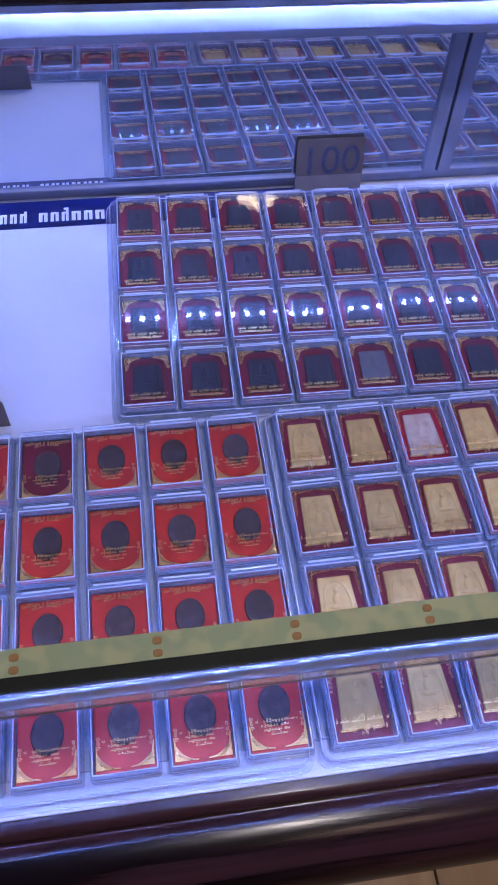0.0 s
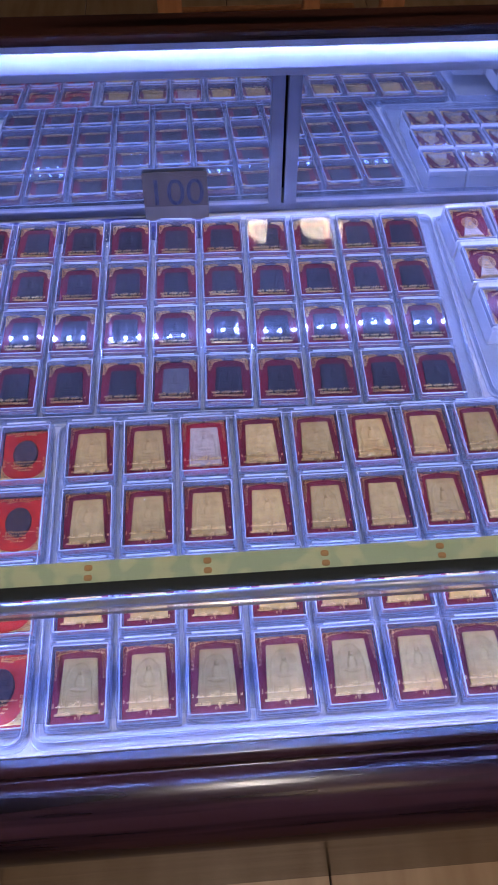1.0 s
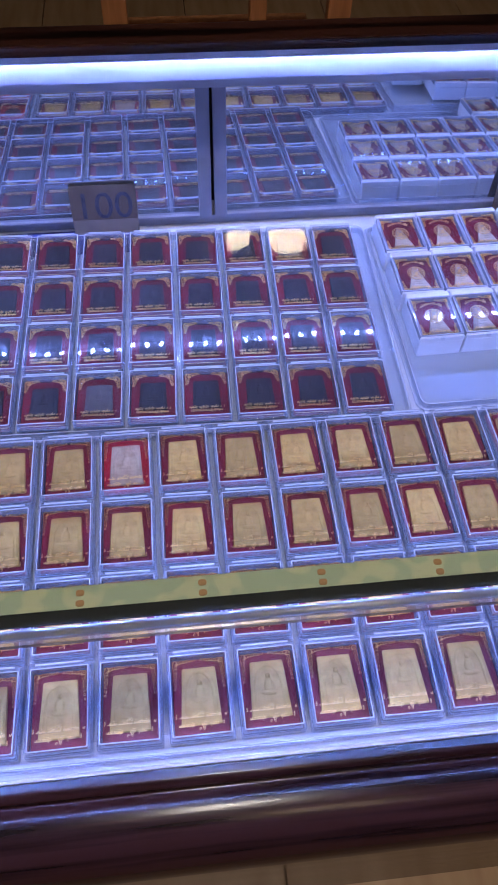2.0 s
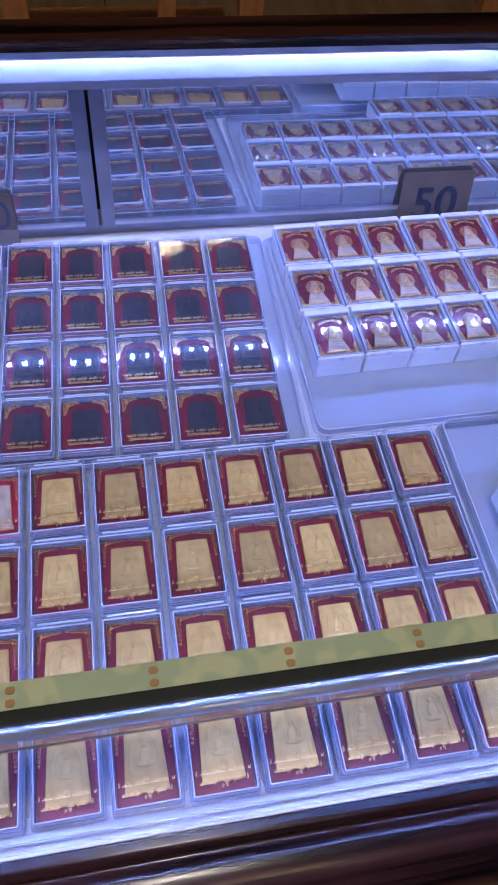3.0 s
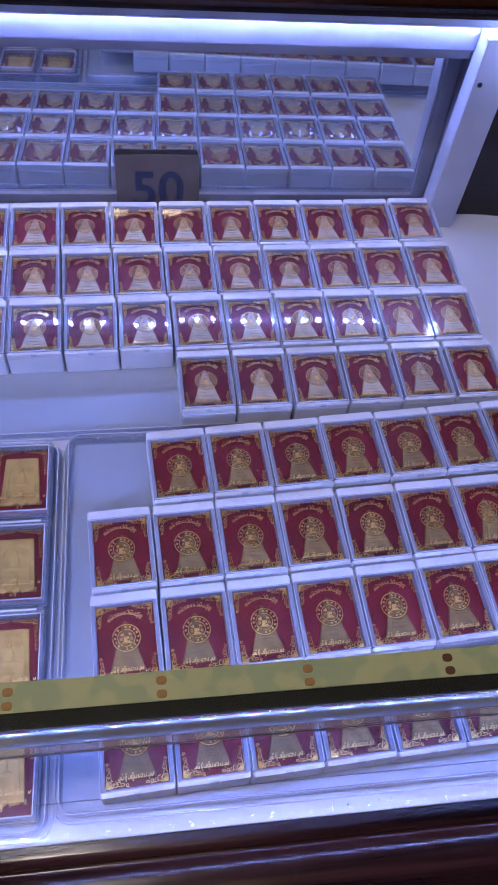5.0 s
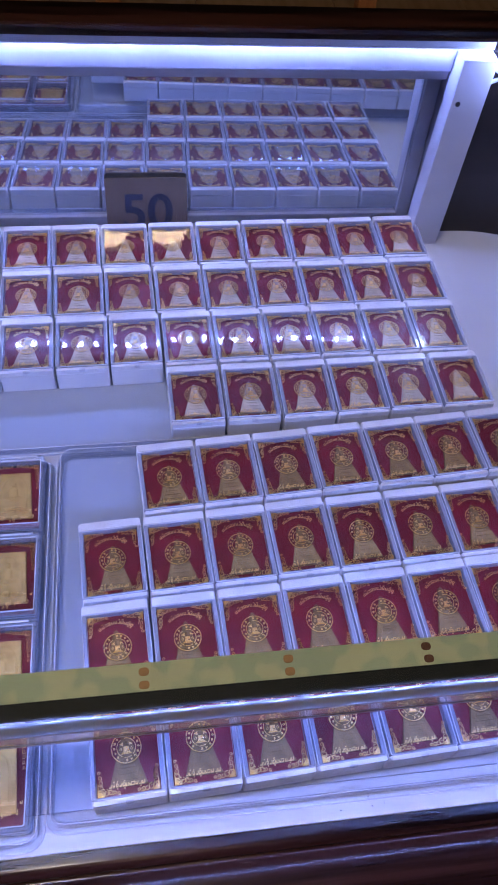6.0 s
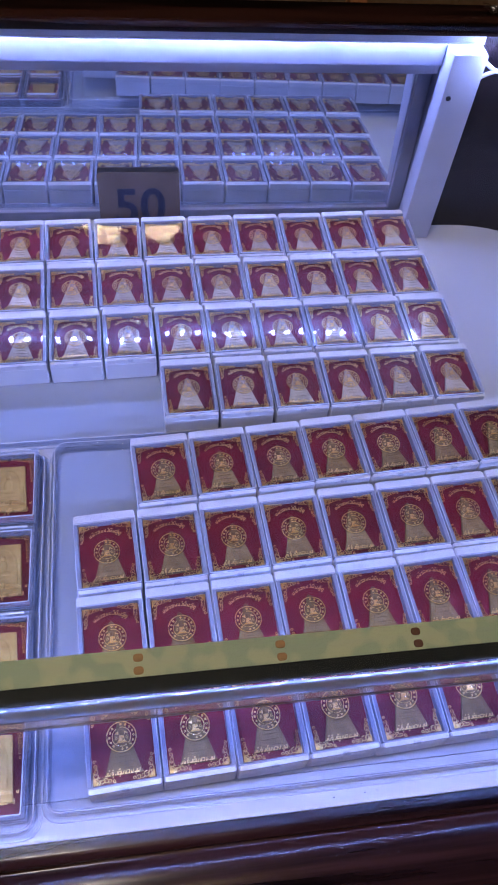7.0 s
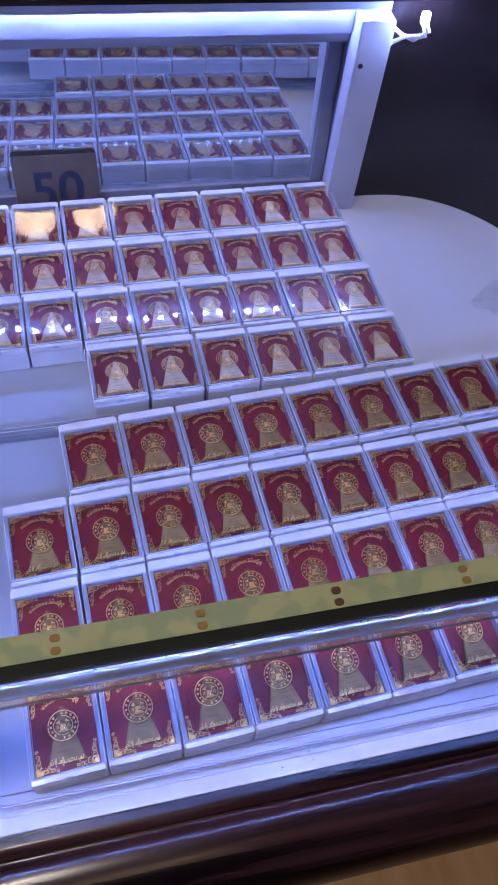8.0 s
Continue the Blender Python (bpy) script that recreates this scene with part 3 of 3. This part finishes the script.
def tan_amulet(m, tablet=None, card=None, label="tan pressed-clay amulet on crimson card in a clear case"):
    c, lid, cw, cd, z, zl = clear_case(0.0420, 0.0595, 0.0145, label, "tan amulets", card or M_RED, m, (0.0066, 0.0100))
    bm = relief_tablet(0.0264, 0.0222, 0.0368, z, 0.0022, -0.0196, 0.6)
    part("tablet", bm, tablet or M_TAN, c)
    for side in (1, -1):
        bm = corner_filigree(side, cw - 0.0008, cd - 0.0030, zl, 0.0140, 0.0185, 0.0019, 7, 0.00042, 0.7)
        part("corner_ornament", bm, M_GOLD, lid, "gold foil corner ornament")
    bm = bmesh.new()
    dashes(bm, 0.0325, 0, -0.0152, 0.0018, zl, 0.0004, 3)
    dashes(bm, 0.0285, 0, -0.0206, 0.0019, zl, 0.0004, 4)
    for q in (-1, 1):
        scroll(bm, q * 0.0012, -0.0124, 0.0012, 90, 1.0 * q, 0.0005, zl, 0.0004, 7)
        scroll(bm, q * 0.0010, -0.0222, 0.0010, 270, 1.0 * q, 0.0005, zl, 0.0004, 7)
    part("inscription", bm, M_GOLDLINE, lid, "two lines of gold writing")
    return c


def dark_amulet(m, clay=None, label="blackish clay amulet on crimson card in a clear case"):
    c, lid, cw, cd, z, zl = clear_case(0.0418, 0.0558, 0.0145, label, "dark amulets", M_RED, m, (0.0050, 0.0078))
    bm = relief_tablet(0.0236, 0.0215, 0.0285, z, 0.0022, -0.0140, 0.5)
    part("tablet", bm, clay or M_BLACK, c)
    for side in (1, -1):
        bm = corner_filigree(side, cw - 0.0014, cd - 0.0020, zl, 0.0098, 0.0110, 0.0025, 5, 0.00075)
        part("corner_ornament", bm, M_GOLD, lid, "gold foil corner ornament")
    bm = bmesh.new()
    dashes(bm, 0.0310, 0, -0.0150, 0.0018, zl, 0.0004, 8)
    dashes(bm, 0.0265, 0, -0.0186, 0.0020, zl, 0.0004, 9)
    part("inscription", bm, M_GOLDLINE, lid, "two lines of gold writing")
    bm = bmesh.new(); box(bm, -cw / 2 + 0.001, cw / 2 - 0.001, -cd / 2 + 0.0001, -cd / 2 + 0.0006, z, z + 0.0003)
    part("border_line", bm, M_GOLDLINE, c)
    return c


def orange_amulet(m, card=None, label="dark oval medal on orange-red card in a clear case"):
    c, lid, cw, cd, z, zl = clear_case(0.0410, 0.0590, 0.0145, label, "orange amulets", card or M_ORANGE, m)
    bm = bmesh.new()
    pts = [(0.0098 * math.cos(a), 0.0015 + 0.0125 * math.sin(a)) for a in np.linspace(0, 2 * math.pi, 25)[:-1]]
    slab(bm, pts, z, z + 0.0022, 0.0007)
    circle_ring(bm, 0, 0.0015, 0.0080, 0.0008, z + 0.0021, 0.0003)
    lump(bm, 0, 0.0000, z + 0.0021, 0.0046, 0.0048, 0.0003, 16)
    lump(bm, 0, 0.0066, z + 0.0021, 0.0024, 0.0026, 0.0003, 14)
    part("medal", bm, M_MEDAL, c, "dark oval medal")
    for side in (1, -1):
        bm = bmesh.new()
        x = side * (cw / 2 - 0.0008)
        y = -cd / 2
        for q, width in ((1.0, 0.0007), (0.84, 0.0006)):
            arc = [(x - side * q * 0.0140 * (1 - math.sin(a)), y + 0.0008 + q * 0.0135 * (1 - math.cos(a))) for a in np.linspace(0.0, math.pi / 2, 9)]
            ribbon(bm, arc, [width] * 9, zl, 0.0004)
        arc = [(x - side * 0.0100 * (1 - math.sin(a)), y + 0.0008 + 0.0096 * (1 - math.cos(a))) for a in np.linspace(0.0, math.pi / 2, 7)]
        slab(bm, [(x, y + 0.0008)] + arc, zl, zl + 0.0004)
        for k in range(4):
            scroll(bm, x - side * (0.0022 + 0.0026 * k), cd / 2 - 0.0046, 0.0016, 90 * k, 1.1 * side, 0.0006, zl, 0.0003, 7)
        for k in range(3):
            scroll(bm, x - side * 0.0016, y + 0.0130 + 0.0028 * k, 0.0013, 70 * k, -1.1 * side, 0.0006, zl, 0.0003, 7)
        part("corner_ornament", bm, M_GOLD, lid, "gold foil corner ornament")
    bm = bmesh.new()
    for k, (ww, y) in enumerate(((0.0250, -0.0085), (0.0185, -0.0112), (0.0150, -0.0137), (0.0110, -0.0162))):
        dashes(bm, ww, 0, y, 0.0013, zl, 0.0004, 20 + k, 0.0, 0.0015)
    dashes(bm, 0.0170, 0, 0.0165, 0.0013, zl, 0.0004, 31, 0.0014)
    dashes(bm, 0.0130, 0, 0.0187, 0.0013, zl, 0.0004, 32, 0.0012)
    part("inscription", bm, M_GOLD, lid, "gold writing and flourish over the medal")
    return c


rng = random.Random(11)


def row_pose(x0, y0, turn, along, down, w, d, z):
    """The pose of a case whose upper left corner lies so far along and down a turned row."""
    a = radians(turn)
    lx, ly = along + w / 2, -(down + d / 2)
    return pose(x0 + lx * math.cos(a) - ly * math.sin(a) + rng.uniform(-0.0004, 0.0004), y0 + lx * math.sin(a) + ly * math.cos(a) + rng.uniform(-0.0005, 0.0005), z,
                rng.uniform(-0.45, 0.45), rng.uniform(-0.35, 0.35), turn + rng.uniform(-0.7, 0.7))


Z_CASE = BED + 0.0022
first = None
for r in range(4):
    for k in range(10):
        m = row_pose(0.0030, 0.2485, 0, 0.0454 * k, 0.0620 * r, 0.0420, 0.0595, Z_CASE)
        if (r, k) == (0, 2):
            tan_amulet(m, M_PALE, M_BRIGHTRED, "chalky pale amulet on scarlet card in a clear case")
        elif first is None:
            first = tan_amulet(m)
        else:
            copy_thing(first, m)
first = None
for r in range(4):
    for k in range(10):
        m = row_pose(-0.1050, 0.4985, -1.25, 0.0453 * k, 0.0602 * r, 0.0418, 0.0558, Z_CASE)
        if (r, k) == (3, 4):
            dark_amulet(m, M_ASH, "ash-grey clay amulet on crimson card in a clear case")
        else:
            first = dark_amulet(m) if first is None else copy_thing(first, m) and first
first = None
for r in range(4):
    for k in range(6):
        m = row_pose(-0.0490 - 0.0456 * k, 0.2485, 0, 0, 0.0620 * r, 0.0410, 0.0590, Z_CASE)
        if (r, k) == (0, 3):
            orange_amulet(m, M_RED, "dark oval medal on crimson card in a clear case")
        elif first is None:
            first = orange_amulet(m)
        else:
            copy_thing(first, m)


# ---- triangular amulets in white boxes ----
def white_box(m, clay, label, group, h, seed=0):
    """A white hinged box; the seed shifts the tablet and the emblem a little, as they lie in each box."""
    rr = random.Random(seed + 60)
    w, d = 0.0408, 0.0562
    cw, cd, cy, z, zl = 0.0348, 0.0450, -0.0016, h - 0.0050, h - 0.0023
    c = thing("amulet_box", label, "amulet", group, m)
    bm = bmesh.new(); slab(bm, round_rect(w, d, 0.0016), 0.0, h - 0.0056, 0.0006)
    part("base", bm, M_WHITE, c, "white plastic base")
    bm = bmesh.new(); slab(bm, round_rect(w - 0.0004, 0.0068, 0.0016, 3, 0, d / 2 - 0.0035), h - 0.0055, h - 0.0002, 0.0008)
    part("hinge_strip", bm, M_WHITE, c, "raised white hinge strip")
    bm = bmesh.new(); slab(bm, round_rect(w - 0.0006, 0.0030, 0.0010, 3, 0, -d / 2 + 0.0017), h - 0.0055, h - 0.0012, 0.0008)
    part("front_lip", bm, M_WHITE, c)
    bm = bmesh.new(); slab(bm, round_rect(cw, cd, 0.0008, 2, 0, cy), h - 0.0055, z, 0.0002)
    part("card", bm, M_RED, c)
    bm = bmesh.new()
    ring(bm, round_rect(w - 0.0006, cd + 0.0024, 0.0014, 3, 0, cy), round_rect(cw + 0.0004, cd + 0.0002, 0.0008, 3, 0, cy), h - 0.0054, h, 0.0007)
    lid = part("lid", bm, M_LIDWALL, c, "clear hinged lid")
    bm = bmesh.new()
    tx, ty = rr.uniform(-0.0008, 0.0008), cy + rr.uniform(-0.0006, 0.0006)
    slab(bm, [(tx + px, ty + py) for px, py in ((-0.0106, -0.0180), (0.0106, -0.0180), (0.0098, -0.0160), (0.0013, 0.0118), (0, 0.0130), (-0.0013, 0.0118), (-0.0098, -0.0160))], z, z + 0.0020, 0.0006)
    for k, (ww, yy) in enumerate(((0.0135, -0.0150), (0.0110, -0.0118), (0.0090, -0.0088))):
        slab(bm, [(tx - ww / 2, ty + yy), (tx + ww / 2, ty + yy), (tx + ww / 2 - 0.0006, ty + yy + 0.0016), (tx - ww / 2 + 0.0006, ty + yy + 0.0016)], z + 0.0018, z + 0.0024, 0.0003)
    lump(bm, tx, ty - 0.0052, z + 0.0019, 0.0040, 0.0022, 0.0008)
    lump(bm, tx, ty - 0.0010, z + 0.0019, 0.0022, 0.0040, 0.0009)
    lump(bm, tx, ty + 0.0044, z + 0.0019, 0.0012, 0.0016, 0.0008)
    part("tablet", bm, clay, c, "triangular clay tablet")
    bm = bmesh.new()
    zt, ey = zl, cy + 0.0018
    circle_ring(bm, 0, ey, 0.0082, 0.0007, zt, 0.0004)
    circle_ring(bm, 0, ey, 0.0052, 0.0005, zt, 0.0004, 22)
    for k in range(16):
        a = 2 * math.pi * k / 16
        if k % 6 != 5:
            px, py = 0.0067 * math.cos(a), ey + 0.0067 * math.sin(a)
            q0 = rr.uniform(0, 1)
            slab(bm, [(px + 0.00085 * math.cos(q0 + q), py + 0.00085 * math.sin(q0 + q)) for q in (0.4, 1.9, 3.6, 5.2)], zt, zt + 0.0004)
    slab(bm, [(-0.0032, ey - 0.0034), (0.0032, ey - 0.0034), (0.0018, ey - 0.0022), (0.0014, ey + 0.0006), (-0.0014, ey + 0.0006), (-0.0018, ey - 0.0022)], zt, zt + 0.0004)
    for q in (-1, 1):
        slab(bm, [(q * 0.0016, ey + 0.0010), (q * 0.0038, ey + 0.0018), (q * 0.0016, ey + 0.0030)], zt, zt + 0.0004)
        scroll(bm, q * 0.0032, ey - 0.0008, 0.0010, 90, q * 1.0, 0.0004, zt, 0.0004, 6)
    part("ring_medal", bm, M_GOLD, lid, "round gold ring emblem")
    for sx in (1, -1):
        for sy in (1, -1):
            bm = bmesh.new()
            x, y = sx * (cw / 2 - 0.0006), sy * (cd / 2 - 0.0006)
            for i in range(5):
                r = 0.0022 * (1 - 0.13 * i)
                scroll(bm, x - sx * (r + 0.0026 * i), cy + y - sy * r, r, 80 * i, 1.2 * sx, 0.0006, zl, 0.0004, 8)
                scroll(bm, x - sx * r, cy + y - sy * (r + 0.0028 * i), r, 80 * i + 40, -1.2 * sx, 0.0006, zl, 0.0004, 8)
            slab(bm, [(x, cy + y), (x - sx * 0.0040, cy + y), (x - sx * 0.0022, cy + y - sy * 0.0022), (x, cy + y - sy * 0.0040)], zl, zl + 0.0003)
            part("corner_ornament", bm, M_GOLD, lid, "gold foil corner ornament")
    bm = bmesh.new()
    dashes(bm, 0.0185, 0, cy + 0.0128, 0.0020, zl, 0.0004, 41, 0.0034, 0.0016)
    dashes(bm, 0.0195, 0, cy - 0.0182, 0.0022, zl, 0.0004, 42, 0.0, 0.0015)
    part("inscription", bm, M_GOLDLINE, lid, "gold writing above and below the emblem")
    # Pale rings draw the highlights on the lid's outer and inner edge.
    bm = bmesh.new(); ring(bm, round_rect(w - 0.0004, cd + 0.0026, 0.0015, 3, 0, cy), round_rect(w - 0.0014, cd + 0.0016, 0.0011, 3, 0, cy), h - 0.0002, h + 0.0004, 0.0002)
    ring(bm, round_rect(cw + 0.0012, cd + 0.0008, 0.0010, 3, 0, cy), round_rect(cw + 0.0006, cd + 0.0002, 0.0008, 3, 0, cy), h - 0.0050, h - 0.0046, 0.0001)
    part("lid_bead", bm, M_GLINT, lid, "pale lid edge line that draws a highlight")
    bm = bmesh.new(); box(bm, -cw / 2 - 0.0002, cw / 2 + 0.0002, cy - cd / 2, cy + cd / 2, h - 0.0009, h - 0.0003)
    o = part("lid_window", bm, M_CLEAR, lid, "clear lid window")
    o.visible_shadow = False
    bm = bmesh.new(); box(bm, -0.0022, 0.0022, -d / 2 - 0.0004, -d / 2 + 0.0012, h - 0.0030, h - 0.0010, 0.0003)
    part("latch", bm, M_TUB, lid, "small clear latch tab")
    return c


PALE = ("grey-cream triangular amulet on crimson card in a white box", "pale triangular amulets")
TAN = ("tan-brown triangular amulet on crimson card in a white box", "tan triangular amulets")
riser = thing("tray", "small upturned clear tray carrying six white boxes", "tray", "clear trays", pose(0.6745, 0.2945, BED + 0.0013, 0, 0, 1.0))
bm = bmesh.new(); slab(bm, round_rect(0.252, 0.0525, 0.003), 0, 0.0028, 0.0004)
part("tray_floor", bm, M_TRAY, riser)


def box_row(made, x0, y0, turn, n, step, d, z, clay, tags, h):
    """A row of white boxes; the boxes take turns among four builds."""
    for k in range(n):
        m = row_pose(x0, y0, turn, step * k, 0, 0.0408, d, z)
        kind = rng.randrange(4)
        if kind in made:
            copy_thing(made[kind], m)
        else:
            made[kind] = white_box(m, clay, *tags, h, kind)


made = {}
for x0, y0, turn in ((0.3680, 0.4893, 1.1), (0.3705, 0.4318, 1.1), (0.3740, 0.3753, 1.1)):
    box_row(made, x0, y0, turn, 10, 0.0424, 0.0562, BED + 0.0012, M_SILVER, PALE, 0.0230)
box_row({}, 0.5450, 0.3185, 1.0, 6, 0.0428, 0.0540, BED + 0.0042, M_SILVER, PALE, 0.0205)
made = {}
for x0, y0, turn, n in ((0.5190, 0.2390, 3.9, 9), (0.4800, 0.1795, 2.9, 10), (0.4825, 0.1218, 2.9, 10), (0.4860, 0.0632, 2.5, 10)):
    box_row(made, x0, y0, turn, n, 0.0417, 0.0562, BED + 0.0126, M_BRONZE, TAN, 0.0215)


# ---- price cards, sign, cables, film ----
def lettering(text, size, mat, parent, m, name, weight=0.018):
    cu = bpy.data.curves.new(name, "FONT")
    cu.body, cu.size, cu.extrude, cu.align_x, cu.align_y, cu.offset = text, size, 0.00015, "CENTER", "CENTER", size * weight
    tmp = bpy.data.objects.new(name, cu)
    scene.collection.objects.link(tmp)
    bpy.context.view_layer.update()
    me = bpy.data.meshes.new_from_object(tmp.evaluated_get(bpy.context.evaluated_depsgraph_get()))
    bpy.data.objects.remove(tmp)
    me.materials.clear(); me.materials.append(mat)
    ob = new(name, me)
    ob.parent = parent
    ob.matrix_basis = m
    return ob


def price_card(text, w, h, foot, size, middle, m, label):
    c = thing("price_card", label, "price card", "price cards", m)
    bm = bmesh.new(); slab(bm, [(-w / 2, foot), (w / 2, foot), (w / 2 - 0.0006, h - 0.002), (w / 2 - 0.0025, h), (-w / 2 + 0.002, h), (-w / 2, h - 0.002)], 0, 0.0012)
    part("card", bm, M_KRAFT, c)
    bm = bmesh.new(); slab(bm, [(-w / 2, 0), (w / 2, 0), (w / 2, foot - 0.0001), (-w / 2, foot - 0.0001)], 0, 0.0012)
    part("card_foot", bm, M_KRAFT2 if text == "100" else M_KRAFT, c)
    lettering(text, size, M_FAINTINK if text == "100" else M_INK, c, pose(0, middle, 0.0013), "numerals", 0.0 if text == "100" else 0.018)
    return c


price_card("100", 0.0650, 0.0515, 0.0155, 0.0390, 0.0290, pose(0.0985, 0.5098, BED + 0.0014, 80, 0, 0), "cardboard price card marked 100 in blue ink")
price_card("50", 0.0745, 0.0540, 0.0060, 0.0480, 0.0195, pose(0.5380, 0.5090, BED + 0.0003, 80, 0, 0), "cardboard price card marked 50 in blue ink")
blank = thing("price_card", "blank cardboard back of a price card on the white board", "price card", "price cards", pose(-0.243, 0.2660, BED + 0.0003, 84, 0, 0))
bm = bmesh.new(); slab(bm, [(-0.048, 0), (0.048, 0), (0.0475, 0.026), (0.046, 0.028), (-0.047, 0.028), (-0.048, 0.026)], 0, 0.0012)
part("card", bm, M_KRAFT, blank)

sign = thing("name_sign", "navy blue strip sign with white writing on the board", "sign")
bm = bmesh.new(); box(bm, X0 + 0.01, 0.128, 0.4805, 0.5155, BED + 0.0002, BED + 0.0010)
part("strip", bm, M_NAVY, sign)
bm = bmesh.new()
rr = random.Random(3)
x = X0 + 0.03
while x < -0.112:
    w = rr.uniform(0.0060, 0.0085)
    box(bm, x, x + w * 0.42, 0.4870, 0.4990, BED + 0.0010, BED + 0.0013)
    box(bm, x + w * 0.62, x + w, 0.4870, 0.4990 + rr.choice((0, 0, 0.003)), BED + 0.0010, BED + 0.0013)
    box(bm, x + w * 0.42, x + w * 0.62, 0.4965, 0.4990, BED + 0.0010, BED + 0.0013)
    if rr.random() < 0.3:
        box(bm, x + w * 0.3, x + w, 0.5020, 0.5045, BED + 0.0010, BED + 0.0013)
    x += w + rr.choice((0.0028, 0.0028, 0.0028, 0.011))
part("writing", bm, M_LETTER, sign, "white bars of writing")

cable = thing("cable", "white power cable of the light strip hanging behind the post", "cable")
for k, pts in enumerate((((0.811, 0.497, 0.955), (0.818, 0.494, 0.966), (0.828, 0.488, 0.975), (0.836, 0.482, 0.978), (0.841, 0.476, 0.985), (0.8365, 0.4772, 0.9915)),
                         ((0.812, 0.500, 0.986), (0.818, 0.496, 0.979), (0.826, 0.490, 0.975), (0.834, 0.484, 0.974), (0.840, 0.478, 0.980), (0.8350, 0.4780, 0.9915)))):
    bm = bmesh.new(); tube(bm, pts, 0.0017)
    part("wire", bm, M_CORD, cable, smooth=True)
end = thing("led_connector", "glowing end piece of the light strip", "light strip")
bm = bmesh.new(); box(bm, 0.8330, 0.8385, 0.4750, 0.4800, 0.9905, 0.9990, 0.0012)
part("connector", bm, glow("led_end", (0.40, 0.48, 1.0), 1500.0), end)


def film_sheet(name, label, m, w, d, rise, seed):
    """A crumpled piece of clear film."""
    n = 14
    bm = bmesh.new()
    vs = []
    for j in range(n + 1):
        for i in range(n + 1):
            u, v = i / n - 0.5, j / n - 0.5
            z = abs(noise.noise(Vector((u * 4 + seed, v * 4, 0.3)))) * rise + abs(noise.noise(Vector((u * 9, v * 9 + seed, 1.7)))) * rise * 0.4
            vs.append(bm.verts.new((u * w * (1 + 0.15 * math.sin(5 * v)), v * d * (1 + 0.2 * math.sin(4 * u + 1)), 0.0008 + z)))
    for j in range(n):
        for i in range(n):
            a = j * (n + 1) + i
            bm.faces.new((vs[a], vs[a + 1], vs[a + n + 2], vs[a + n + 1]))
    ob = part(name, bm, M_BAG)
    ob.matrix_basis = m
    mod = ob.modifiers.new("thickness", "SOLIDIFY")
    mod.thickness = 0.0002
    return tagged(ob, label, "plastic bag")


film_sheet("plastic_bag", "crumpled clear plastic bag on the white board", pose(0.915, 0.345, BED, 0, 0, 25), 0.046, 0.030, 0.007, 2.0)
film_sheet("plastic_bag", "crumpled clear plastic bag on the wooden rail", pose(0.838, 0.493, 1.0166, 0, 0, 10), 0.060, 0.030, 0.010, 5.0)

rr = random.Random(8)
for k in range(16):
    bm = bmesh.new()
    r = rr.uniform(0.0002, 0.0006)
    lump(bm, 0, 0, 0, r, r * rr.uniform(0.6, 1.0), r * 0.7, 7)
    x = rr.uniform(0.58, 0.92)
    o = part("crumb", bm, M_DARK)
    o.matrix_basis = pose(x, rr.uniform(-0.004, 0.0005 + (x - 0.55) * 0.02), BED + 0.0015)
    tagged(o, "dark crumb of dust on the white ledge strip", "crumb", "crumbs on the ledge")

# ---- behind the counter ----
chair = thing("wooden_chair", "orange-brown wooden chair with upright back slats behind the counter", "chair")
for x, w in ((0.09, 0.044), (0.497, 0.044), (0.347, 0.032)):
    bm = bmesh.new(); box(bm, x - w / 2, x + w / 2, 1.29, 1.315, 0.0 if w > 0.04 else 0.44, 0.86, 0.004)
    part("back_post" if w > 0.04 else "back_slat", bm, M_OAK, chair)
bm = bmesh.new(); box(bm, 0.07, 0.52, 1.32, 1.74, 0.41, 0.44, 0.006); part("seat", bm, M_OAK, chair)
bm = bmesh.new(); box(bm, 0.07, 0.52, 1.288, 1.317, 0.862, 0.93, 0.006); part("top_rail", bm, M_OAK, chair)
for x in (0.09, 0.497):
    bm = bmesh.new(); box(bm, x - 0.02, x + 0.02, 1.70, 1.74, 0.0, 0.408, 0.004); part("leg", bm, M_OAK, chair)
bench = thing("wooden_post", "orange-brown wooden furniture post behind the counter", "furniture")
bm = bmesh.new(); box(bm, 0.932, 0.966, 1.29, 1.32, 0.0, 0.86, 0.004); part("post", bm, M_OAK, bench)

# ---- floor tiles ----
bm = bmesh.new(); box(bm, -0.2475, 0.2475, -0.4975, 0.4975, -0.012, 0.0, 0.0012)
first = part("tile", bm, M_TILE, floor)
first.matrix_basis = pose(0.0155, -0.25, 0)
for i in range(-6, 8):
    for j in range(-3, 4):
        if (i, j) != (0, 0) and -2.9 < 0.0155 + 0.4985 * i < 3.7:
            o = first.copy(); scene.collection.objects.link(o); o.matrix_basis = pose(0.0155 + 0.4985 * i, -0.25 + 0.9995 * j, 0)
